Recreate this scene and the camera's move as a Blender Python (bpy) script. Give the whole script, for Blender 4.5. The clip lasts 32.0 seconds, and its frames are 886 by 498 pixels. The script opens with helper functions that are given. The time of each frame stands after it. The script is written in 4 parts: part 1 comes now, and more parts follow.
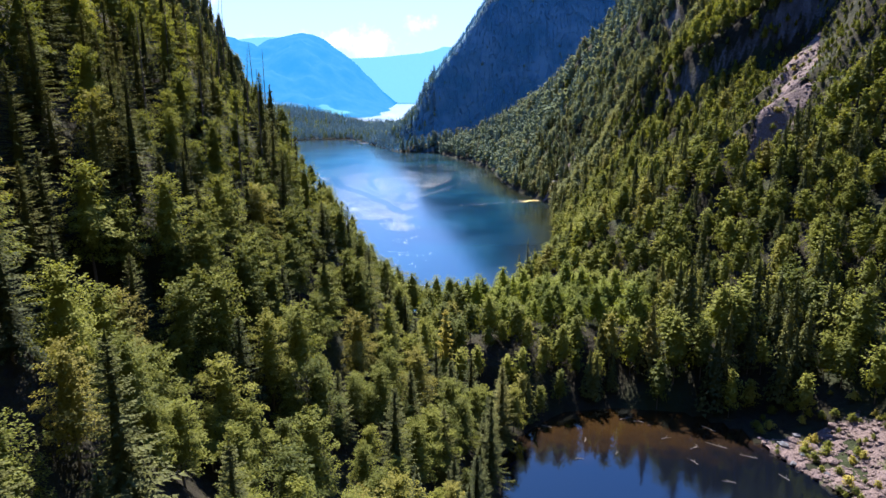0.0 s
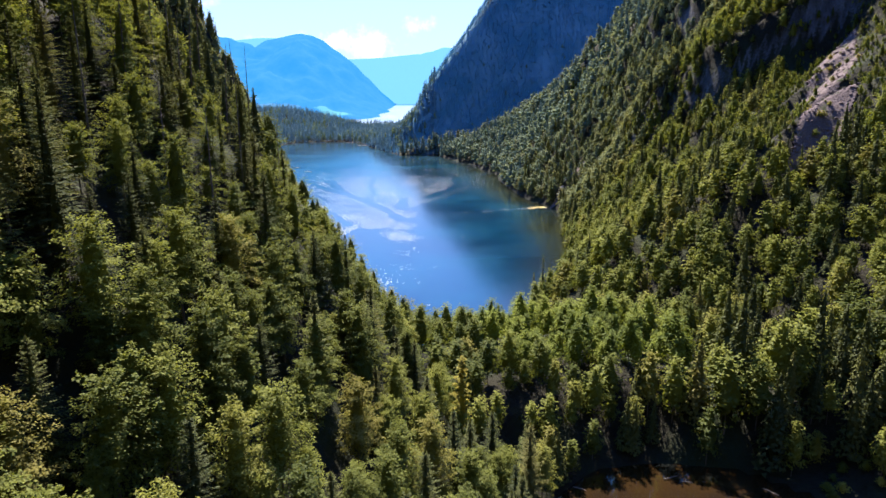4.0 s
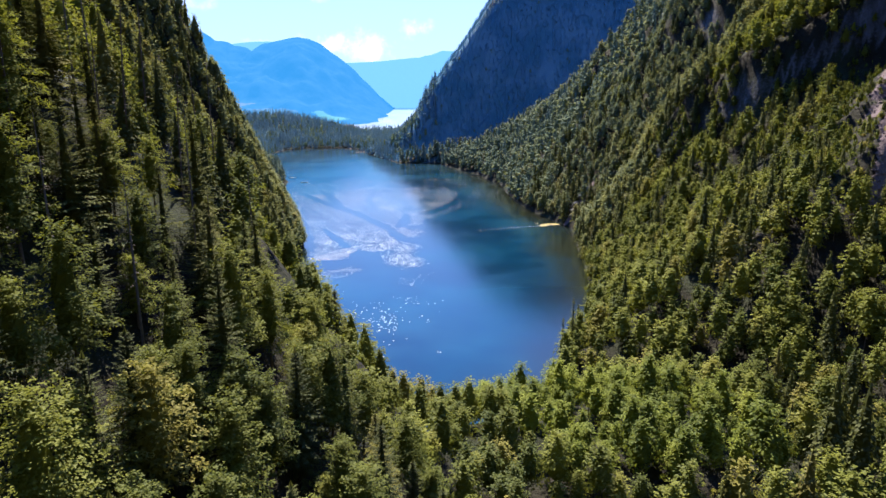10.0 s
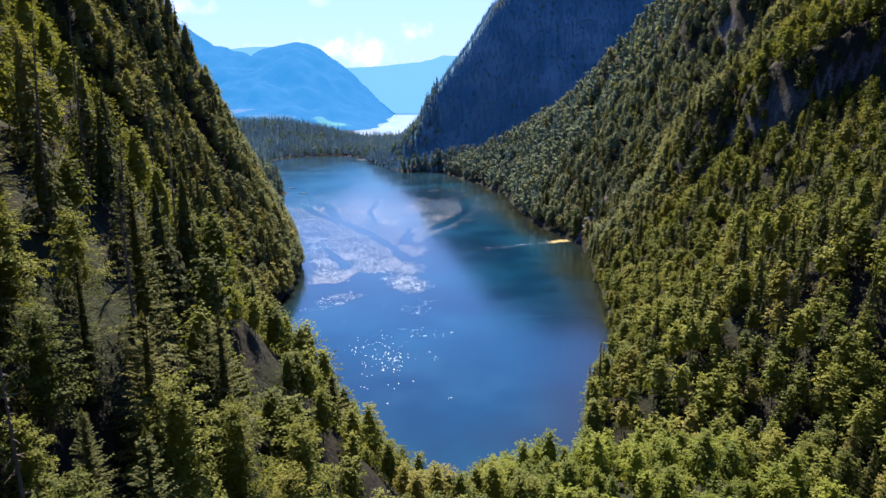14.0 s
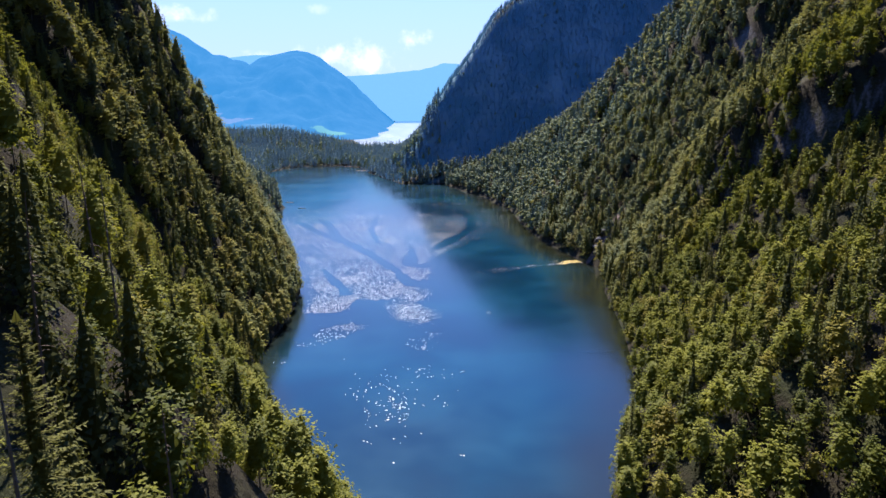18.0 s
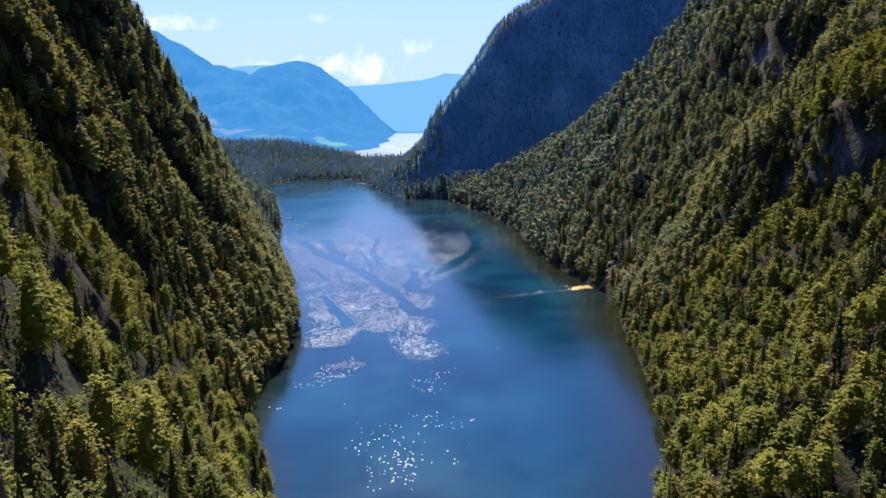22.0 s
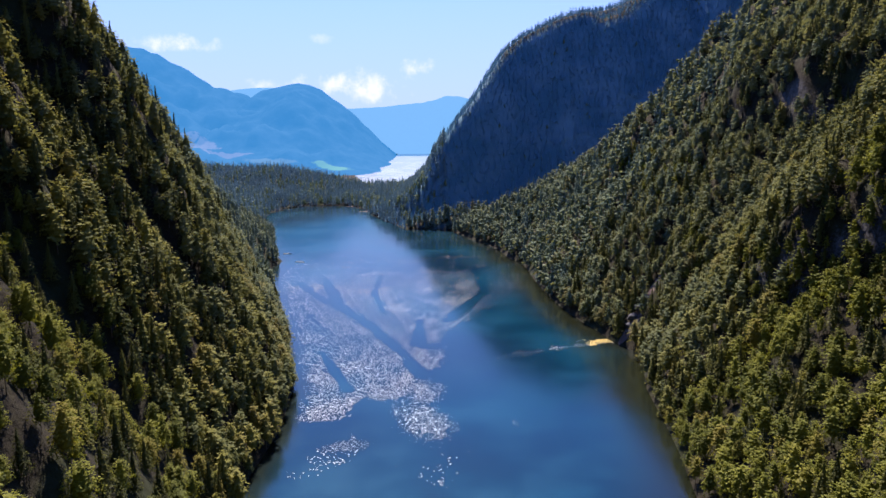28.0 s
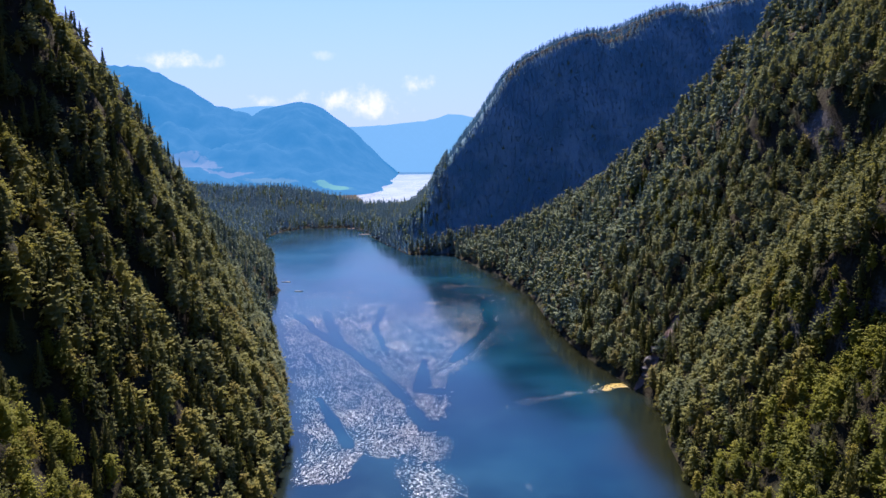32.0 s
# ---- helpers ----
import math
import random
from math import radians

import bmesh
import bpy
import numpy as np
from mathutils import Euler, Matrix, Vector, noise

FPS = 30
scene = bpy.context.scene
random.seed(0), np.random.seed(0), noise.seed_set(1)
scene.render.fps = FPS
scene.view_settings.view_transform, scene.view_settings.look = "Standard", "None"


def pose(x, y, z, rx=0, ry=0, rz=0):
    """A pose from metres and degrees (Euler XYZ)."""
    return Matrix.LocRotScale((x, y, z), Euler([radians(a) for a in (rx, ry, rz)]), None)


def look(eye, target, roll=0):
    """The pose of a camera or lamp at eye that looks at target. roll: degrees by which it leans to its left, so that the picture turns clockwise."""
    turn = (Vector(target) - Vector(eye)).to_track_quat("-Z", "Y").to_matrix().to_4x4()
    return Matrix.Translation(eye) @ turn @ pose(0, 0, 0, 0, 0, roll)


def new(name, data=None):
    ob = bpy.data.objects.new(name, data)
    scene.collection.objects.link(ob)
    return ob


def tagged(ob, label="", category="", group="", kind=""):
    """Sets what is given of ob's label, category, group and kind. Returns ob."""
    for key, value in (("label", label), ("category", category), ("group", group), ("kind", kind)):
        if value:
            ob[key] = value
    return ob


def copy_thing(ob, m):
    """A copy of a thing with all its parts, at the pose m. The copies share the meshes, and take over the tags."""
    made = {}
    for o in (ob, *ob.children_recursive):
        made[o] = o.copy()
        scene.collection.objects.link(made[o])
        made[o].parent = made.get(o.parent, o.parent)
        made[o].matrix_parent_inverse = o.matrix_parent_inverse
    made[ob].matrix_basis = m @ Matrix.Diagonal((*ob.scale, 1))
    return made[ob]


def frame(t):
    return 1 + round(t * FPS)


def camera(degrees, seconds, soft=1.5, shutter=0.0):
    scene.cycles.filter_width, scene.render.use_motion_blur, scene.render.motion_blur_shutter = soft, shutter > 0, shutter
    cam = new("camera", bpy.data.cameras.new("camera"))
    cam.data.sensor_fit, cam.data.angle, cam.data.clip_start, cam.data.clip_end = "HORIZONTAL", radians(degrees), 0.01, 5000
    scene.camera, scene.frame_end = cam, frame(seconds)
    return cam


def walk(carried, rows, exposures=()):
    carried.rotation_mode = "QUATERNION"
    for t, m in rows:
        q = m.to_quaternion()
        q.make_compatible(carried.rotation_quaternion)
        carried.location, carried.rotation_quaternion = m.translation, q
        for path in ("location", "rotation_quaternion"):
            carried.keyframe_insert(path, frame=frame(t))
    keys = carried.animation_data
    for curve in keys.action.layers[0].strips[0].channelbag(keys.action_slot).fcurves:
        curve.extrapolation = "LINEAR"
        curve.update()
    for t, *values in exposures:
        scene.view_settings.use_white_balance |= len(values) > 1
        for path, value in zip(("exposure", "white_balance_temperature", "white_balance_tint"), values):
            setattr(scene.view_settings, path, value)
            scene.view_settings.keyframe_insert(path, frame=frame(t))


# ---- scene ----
cam = camera(69.4, 32.0, soft=1.5)
METRES, EYE, TILT, LEAN, TURN = 342.0, 154.0, -13.2, 0.3, 0.0
ROWS = [
    (0.0, 0.004, -0.0312, -0.007, 0.0, -0.05, -0.0),
    (1.0, 0.0, 0.0, 0.0, 0.0, 0.0, -0.0),
    (1.5, -0.002, 0.0156, 0.0035, -0.02, 0.03, 0.01),
    (2.0, -0.004, 0.0314, 0.0071, -0.04, 0.07, 0.0),
    (2.5, -0.0062, 0.0477, 0.0113, -0.04, 0.1, -0.01),
    (5.5, -0.0212, 0.1432, 0.0451, -0.18, -0.04, 0.2),
    (6.0, -0.0235, 0.1591, 0.0504, -0.18, 0.08, 0.21),
    (6.5, -0.0259, 0.175, 0.0561, -0.2, 0.11, 0.2),
    (7.0, -0.0278, 0.1907, 0.0617, -0.19, 0.13, 0.19),
    (7.5, -0.0299, 0.2068, 0.0675, -0.18, 0.14, 0.2),
    (8.0, -0.0319, 0.2223, 0.0731, -0.16, 0.18, 0.23),
    (8.5, -0.0345, 0.2379, 0.0792, -0.2, 0.15, 0.22),
    (9.0, -0.0369, 0.2529, 0.0854, -0.21, 0.13, 0.24),
    (9.5, -0.0395, 0.2683, 0.0923, -0.24, 0.18, 0.25),
    (10.0, -0.042, 0.2837, 0.0994, -0.27, 0.25, 0.24),
    (10.5, -0.0442, 0.2993, 0.1063, -0.27, 0.24, 0.28),
    (11.0, -0.0465, 0.3145, 0.1134, -0.24, 0.27, 0.29),
    (11.5, -0.0486, 0.3293, 0.1203, -0.22, 0.32, 0.32),
    (12.0, -0.0509, 0.3445, 0.1276, -0.21, 0.36, 0.33),
    (12.5, -0.0532, 0.3599, 0.1348, -0.22, 0.44, 0.33),
    (13.0, -0.0554, 0.3754, 0.1421, -0.23, 0.49, 0.36),
    (13.5, -0.0575, 0.3909, 0.1492, -0.23, 0.52, 0.36),
    (14.0, -0.0594, 0.406, 0.1559, -0.24, 0.56, 0.39),
    (14.5, -0.0613, 0.421, 0.1627, -0.25, 0.62, 0.4),
    (16.5, -0.0722, 0.4726, 0.1924, -0.27, 0.91, 0.57),
    (17.0, -0.0738, 0.4867, 0.1996, -0.26, 0.98, 0.59),
    (17.5, -0.075, 0.5004, 0.2067, -0.24, 1.04, 0.6),
    (18.0, -0.0767, 0.5142, 0.2138, -0.25, 1.11, 0.59),
    (18.5, -0.0784, 0.5273, 0.2206, -0.24, 1.21, 0.6),
    (19.0, -0.0804, 0.5403, 0.228, -0.24, 1.28, 0.61),
    (19.5, -0.0822, 0.5529, 0.2355, -0.24, 1.36, 0.6),
    (20.0, -0.0841, 0.5655, 0.2429, -0.23, 1.46, 0.61),
    (20.5, -0.0859, 0.578, 0.2505, -0.22, 1.55, 0.6),
    (21.0, -0.088, 0.5902, 0.2584, -0.21, 1.64, 0.59),
    (21.5, -0.0899, 0.6021, 0.2664, -0.21, 1.73, 0.6),
    (22.0, -0.0922, 0.614, 0.2746, -0.21, 1.83, 0.6),
    (22.5, -0.094, 0.6259, 0.2826, -0.2, 1.92, 0.61),
    (23.0, -0.0959, 0.6378, 0.2908, -0.2, 2.0, 0.6),
    (23.5, -0.0978, 0.6498, 0.2992, -0.21, 2.09, 0.6),
    (24.0, -0.0997, 0.6619, 0.308, -0.2, 2.29, 0.59),
    (24.5, -0.1014, 0.674, 0.3171, -0.2, 2.44, 0.59),
    (25.0, -0.1033, 0.6864, 0.3262, -0.19, 2.6, 0.58),
    (25.5, -0.1048, 0.699, 0.3358, -0.18, 2.74, 0.58),
    (27.5, -0.1128, 0.7515, 0.3759, -0.19, 3.31, 0.59),
    (28.0, -0.114, 0.7649, 0.3856, -0.17, 3.47, 0.56),
    (28.5, -0.1153, 0.7783, 0.3953, -0.15, 3.65, 0.57),
    (29.0, -0.1168, 0.7918, 0.405, -0.13, 3.82, 0.55),
    (29.5, -0.1183, 0.8048, 0.4148, -0.12, 4.0, 0.55),
    (30.0, -0.1199, 0.8175, 0.4248, -0.11, 4.17, 0.55),
    (30.5, -0.1214, 0.8302, 0.4347, -0.09, 4.34, 0.54),
    (31.0, -0.1226, 0.8424, 0.4451, -0.07, 4.5, 0.55),
    (31.5, -0.1242, 0.8544, 0.4552, -0.06, 4.66, 0.56),
    (32.0, -0.1254, 0.8664, 0.465, -0.05, 4.83, 0.56),
]
walk(cam, [(t, pose(0, 0, EYE, TILT, LEAN, TURN) @ pose(METRES * x, METRES * y, METRES * z, 90 + pitch, roll, yaw)) for t, x, y, z, yaw, pitch, roll in ROWS],
     exposures=[(0, 2.0, 5400, 22), (8, 1.86, 5400, 23), (14, 1.68, 5550, 26), (20, 1.52, 5650, 28), (32, 1.33, 5750, 32)])


# ---- world, sun ----
SUN_AZ, SUN_EL = -7.0, 53.0        # degrees: right of the way ahead, above the horizon
SUN_WAY = Vector((math.sin(radians(SUN_AZ)) * math.cos(radians(SUN_EL)),
                  math.cos(radians(SUN_AZ)) * math.cos(radians(SUN_EL)), math.sin(radians(SUN_EL))))


def nodes_of(owner):
    owner.use_nodes = True
    tree = owner.node_tree
    tree.nodes.clear()
    return tree


def add(tree, kind, **values):
    """A node; values set its inputs by name with spaces as underscores, or its own settings in lower case."""
    node = tree.nodes.new(kind)
    for key, value in values.items():
        name = key.replace("_", " ")
        if name in node.inputs:
            node.inputs[name].default_value = value
        else:
            setattr(node, key, value)
    return node


def math_node(tree, op, a, b=None, c=None, clamp=False):
    node = tree.nodes.new("ShaderNodeMath")
    node.operation, node.use_clamp = op, clamp
    for i, v in enumerate((a, b, c)):
        if v is None:
            continue
        if isinstance(v, (int, float)):
            node.inputs[i].default_value = v
        else:
            tree.links.new(v, node.inputs[i])
    return node.outputs[0]


def mix_colour(tree, fac, a, b):
    node = tree.nodes.new("ShaderNodeMix")
    node.data_type = "RGBA"
    for sock, v in ((node.inputs[0], fac), (node.inputs[6], a), (node.inputs[7], b)):
        if isinstance(v, (int, float)):
            sock.default_value = v
        elif isinstance(v, tuple):
            sock.default_value = (*v, 1.0)
        else:
            tree.links.new(v, sock)
    return node.outputs[2]


def smooth_range(tree, value, low, high):
    node = tree.nodes.new("ShaderNodeMapRange")
    node.interpolation_type = "SMOOTHSTEP"
    tree.links.new(value, node.inputs[0])
    node.inputs[1].default_value, node.inputs[2].default_value = low, high
    return node.outputs[0]


def noise_node(tree, scale, detail=4.0, rough=0.55, vector=None):
    node = add(tree, "ShaderNodeTexNoise", Scale=scale, Detail=detail, Roughness=rough)
    if vector is not None:
        tree.links.new(vector, node.inputs["Vector"])
    return node.outputs["Fac"]


def make_world():
    world = bpy.data.worlds.new("world")
    scene.world = world
    tree = nodes_of(world)
    sky = tree.nodes.new("ShaderNodeTexSky")
    sky.sky_type, sky.sun_disc = "NISHITA", False
    sky.sun_elevation, sky.sun_rotation = radians(SUN_EL), radians(SUN_AZ)
    sky.altitude, sky.air_density, sky.dust_density, sky.ozone_density = 700, 1.0, 0.6, 3.0
    way = tree.nodes.new("ShaderNodeTexCoord").outputs["Generated"]
    # fair-weather clouds: centre (azimuth, elevation), half sizes in degrees
    puff = noise_node(tree, 26.0, 6.0, 0.62, way)
    sep = tree.nodes.new("ShaderNodeSeparateXYZ")
    tree.links.new(way, sep.inputs[0])
    az = math_node(tree, "MULTIPLY", math_node(tree, "ARCTAN2", sep.outputs[0], sep.outputs[1]), 57.2958)
    el = math_node(tree, "MULTIPLY", math_node(tree, "ARCSINE", sep.outputs[2]), 57.2958)
    cover = None
    for a, e, wa, we, amount in CLOUDS:
        da = math_node(tree, "DIVIDE", math_node(tree, "SUBTRACT", az, a), wa)
        de = math_node(tree, "DIVIDE", math_node(tree, "SUBTRACT", el, e), we)
        r2 = math_node(tree, "ADD", math_node(tree, "MULTIPLY", da, da), math_node(tree, "MULTIPLY", de, de))
        one = math_node(tree, "SUBTRACT", 1.0, r2)
        one = math_node(tree, "MULTIPLY_ADD", one, 0.55, math_node(tree, "MULTIPLY_ADD", puff, 2.4, -1.35))
        one = math_node(tree, "MULTIPLY", smooth_range(tree, one, 0.0, 1.0), amount)
        cover = one if cover is None else math_node(tree, "MAXIMUM", cover, one)
    # thin white haze that gathers low in the sky
    haze = math_node(tree, "MULTIPLY", smooth_range(tree, el, 27.0, -1.0), 0.9)
    clean = tree.nodes.new("ShaderNodeVectorMath")
    clean.operation = "MULTIPLY"
    clean.inputs[1].default_value = (0.36, 0.56, 0.80)
    tree.links.new(sky.outputs[0], clean.inputs[0])
    colour = mix_colour(tree, haze, clean.outputs[0], HAZE)
    colour = mix_colour(tree, cover, colour, CLOUD)
    back = add(tree, "ShaderNodeBackground", Strength=SKY_STRENGTH)
    tree.links.new(colour, back.inputs[0])
    out = tree.nodes.new("ShaderNodeOutputWorld")
    tree.links.new(back.outputs[0], out.inputs[0])


SKY_STRENGTH = 0.108
HAZE, CLOUD = (2.05, 2.5, 3.1), (4.4, 4.4, 4.4)
CLOUDS = [(-2.2, 6.3, 2.1, 1.0, 0.9), (-6.5, 4.7, 5.6, 1.7, 0.95), (-21.5, 7.8, 3.6, 0.9, 0.85),
          (-30.0, 9.3, 4.0, 1.3, 0.85), (-14.5, 4.6, 2.6, 0.9, 0.8), (-10.0, 8.4, 1.2, 0.5, 0.35)]
make_world()
sun = new("sun", bpy.data.lights.new("sun", "SUN"))
sun.data.energy, sun.data.angle, sun.data.color = 4.9, radians(0.6), (1.0, 0.85, 0.58)
sun.matrix_world = look(SUN_WAY * 2000, (0, 0, 0))

# ---- materials ----


def leaf_material(name, dark, light, glow, variety, share, sheen, haze_pair=None):
    """Foliage: diffuse and light let through the leaf, tinted tree by tree and leaf by leaf."""
    mat = bpy.data.materials.new(name)
    tree = nodes_of(mat)
    tint = add(tree, "ShaderNodeAttribute", attribute_name="tint").outputs["Fac"]
    own = tree.nodes.new("ShaderNodeObjectInfo").outputs["Random"]
    leaf = tree.nodes.new("ShaderNodeNewGeometry").outputs["Random Per Island"]
    both = math_node(tree, "FRACT", math_node(tree, "ADD", tint, own))
    fac = math_node(tree, "MULTIPLY_ADD", both, 0.68, math_node(tree, "MULTIPLY", leaf, 0.32))
    colour = mix_colour(tree, fac, dark, light)
    if haze_pair:  # haze put into the colour: leaves turn greyer and bluer down the valley
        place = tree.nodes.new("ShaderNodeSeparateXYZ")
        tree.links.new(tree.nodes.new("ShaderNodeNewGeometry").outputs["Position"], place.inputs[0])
        haze_share = smooth_range(tree, math_node(tree, "MULTIPLY_ADD", tint, 160.0, place.outputs[1]), 660.0, 1420.0)
        colour = mix_colour(tree, haze_share, colour, mix_colour(tree, fac, *haze_pair))
    warm = smooth_range(tree, both, 0.86, 1.0)
    colour = mix_colour(tree, math_node(tree, "MULTIPLY", warm, variety), colour, (0.17, 0.13, 0.03))
    diff = tree.nodes.new("ShaderNodeBsdfDiffuse")
    through_leaf = tree.nodes.new("ShaderNodeBsdfTranslucent")
    gloss = add(tree, "ShaderNodeBsdfGlossy", Roughness=0.6)
    gloss.inputs[0].default_value = (0.7, 0.75, 0.7, 1)
    tree.links.new(colour, diff.inputs[0])
    tree.links.new(mix_colour(tree, 0.5, colour, glow), through_leaf.inputs[0])
    mixed = add(tree, "ShaderNodeMixShader", Fac=share)
    tree.links.new(diff.outputs[0], mixed.inputs[1])
    tree.links.new(through_leaf.outputs[0], mixed.inputs[2])
    last = add(tree, "ShaderNodeMixShader", Fac=sheen)
    tree.links.new(mixed.outputs[0], last.inputs[1])
    tree.links.new(gloss.outputs[0], last.inputs[2])
    tree.links.new(last.outputs[0], tree.nodes.new("ShaderNodeOutputMaterial").inputs[0])
    return mat


def surface(name, colour_of, roughness=0.9, bump=0.0, bump_scale=1.0, spec=0.2):
    mat = bpy.data.materials.new(name)
    tree = nodes_of(mat)
    geo = tree.nodes.new("ShaderNodeNewGeometry")
    bsdf = add(tree, "ShaderNodeBsdfPrincipled", Roughness=roughness)
    bsdf.inputs["Specular IOR Level"].default_value = spec
    tree.links.new(colour_of(tree, geo), bsdf.inputs["Base Color"])
    if bump:
        relief = add(tree, "ShaderNodeBump", Strength=0.8, Distance=bump)
        tree.links.new(noise_node(tree, bump_scale, 8.0, 0.65, geo.outputs["Position"]), relief.inputs["Height"])
        tree.links.new(relief.outputs[0], bsdf.inputs["Normal"])
    tree.links.new(bsdf.outputs[0], tree.nodes.new("ShaderNodeOutputMaterial").inputs[0])
    return mat


def rock_colour(tree, geo, pale=(0.14, 0.152, 0.18), dim=(0.042, 0.047, 0.06)):
    where = geo.outputs["Position"]
    stretch = add(tree, "ShaderNodeMapping")
    stretch.inputs["Scale"].default_value = (0.14, 0.14, 0.03)
    tree.links.new(where, stretch.inputs[0])
    streak = noise_node(tree, 1.0, 8.0, 0.7, stretch.outputs[0])
    grain = noise_node(tree, 0.6, 8.0, 0.7, where)
    c = mix_colour(tree, smooth_range(tree, streak, 0.35, 0.68), dim, pale)
    return mix_colour(tree, smooth_range(tree, grain, 0.35, 0.8), c, (0.075, 0.068, 0.06))


def ground_colour(tree, geo):
    where = geo.outputs["Position"]
    sep = tree.nodes.new("ShaderNodeSeparateXYZ")
    tree.links.new(geo.outputs["Normal"], sep.inputs[0])
    big, small = noise_node(tree, 0.02, 5.0, 0.6, where), noise_node(tree, 0.5, 6.0, 0.65, where)
    floor = mix_colour(tree, smooth_range(tree, small, 0.3, 0.75), (0.012, 0.010, 0.007), (0.022, 0.022, 0.010))
    floor = mix_colour(tree, smooth_range(tree, big, 0.45, 0.65), floor, (0.02, 0.027, 0.010))
    steep = math_node(tree, "MULTIPLY_ADD", small, 0.22, sep.outputs[2])
    place = tree.nodes.new("ShaderNodeSeparateXYZ")
    tree.links.new(where, place.inputs[0])
    # haze blue put into the steep ground of the far headland and shore
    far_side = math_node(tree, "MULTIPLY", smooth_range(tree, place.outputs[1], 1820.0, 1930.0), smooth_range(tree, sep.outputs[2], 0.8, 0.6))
    haze_tone = mix_colour(tree, smooth_range(tree, noise_node(tree, 0.010, 6.0, 0.6, where), 0.38, 0.66), (0.07, 0.17, 0.23), (0.145, 0.25, 0.31))
    floor = mix_colour(tree, far_side, floor, haze_tone)
    rocky = math_node(tree, "MULTIPLY", smooth_range(tree, steep, 0.42, 0.31), smooth_range(tree, place.outputs[1], 1930.0, 1820.0))
    # pale rock is left out of the left-hand slope and saddle to keep tree gaps dark
    rocky = math_node(tree, "MULTIPLY", rocky, math_node(tree, "MULTIPLY", smooth_range(tree, place.outputs[0], -20.0, 90.0), smooth_range(tree, place.outputs[1], 340.0, 450.0)))
    return mix_colour(tree, rocky, floor, rock_colour(tree, geo))


def bark_colour(tree, geo):
    return mix_colour(tree, noise_node(tree, 3.0, 5.0, 0.6, geo.outputs["Position"]), (0.05, 0.04, 0.03), (0.16, 0.13, 0.105))


def wood_colour(tree, geo):
    return mix_colour(tree, noise_node(tree, 2.0, 5.0, 0.6, geo.outputs["Position"]), (0.06, 0.052, 0.045), (0.17, 0.155, 0.135))


def scree_colour(tree, geo):
    where = geo.outputs["Position"]
    a = mix_colour(tree, smooth_range(tree, noise_node(tree, 1.4, 8.0, 0.75, where), 0.3, 0.7), (0.07, 0.052, 0.05), (0.18, 0.14, 0.135))
    green = smooth_range(tree, noise_node(tree, 0.09, 5.0, 0.65, where), 0.56, 0.68)
    return mix_colour(tree, green, a, (0.05, 0.06, 0.02))


def water_material(name, deep, shallow, ripple, bed=None, bank_tone=None, calm=0.06):
    mat = bpy.data.materials.new(name)
    tree = nodes_of(mat)
    geo = tree.nodes.new("ShaderNodeNewGeometry")
    where = geo.outputs["Position"]
    bsdf = add(tree, "ShaderNodeBsdfPrincipled", Roughness=0.06, IOR=1.6)
    bsdf.inputs["Specular Tint"].default_value = (0.64, 0.95, 0.97, 1)
    patch = noise_node(tree, 0.006, 4.0, 0.6, where)
    colour = mix_colour(tree, smooth_range(tree, patch, 0.35, 0.7), deep, shallow)
    if bank_tone:  # olive along the banks: shallow bed, with the trees' reflection put into the colour
        bank_mask = add(tree, "ShaderNodeAttribute", attribute_name="tint").outputs["Fac"]
        colour = mix_colour(tree, bank_mask, colour, bank_tone)
    if bed:  # the brown bed shows through near the far bank
        sep = tree.nodes.new("ShaderNodeSeparateXYZ")
        tree.links.new(where, sep.inputs[0])
        edge = math_node(tree, "MULTIPLY_ADD", noise_node(tree, 0.11, 5.0, 0.65, where), 34.0, sep.outputs[1])
        colour = mix_colour(tree, smooth_range(tree, edge, 236.0, 282.0), colour, bed)
    tree.links.new(colour, bsdf.inputs["Base Color"])
    rough = math_node(tree, "MULTIPLY_ADD", smooth_range(tree, noise_node(tree, 0.012, 3.0, 0.6, where), 0.4, 0.65), 0.03, calm)
    tree.links.new(rough, bsdf.inputs["Roughness"])
    relief = add(tree, "ShaderNodeBump", Strength=ripple, Distance=0.25)
    tree.links.new(noise_node(tree, 0.35, 4.0, 0.6, where), relief.inputs["Height"])
    tree.links.new(relief.outputs[0], bsdf.inputs["Normal"])
    tree.links.new(bsdf.outputs[0], tree.nodes.new("ShaderNodeOutputMaterial").inputs[0])
    return mat


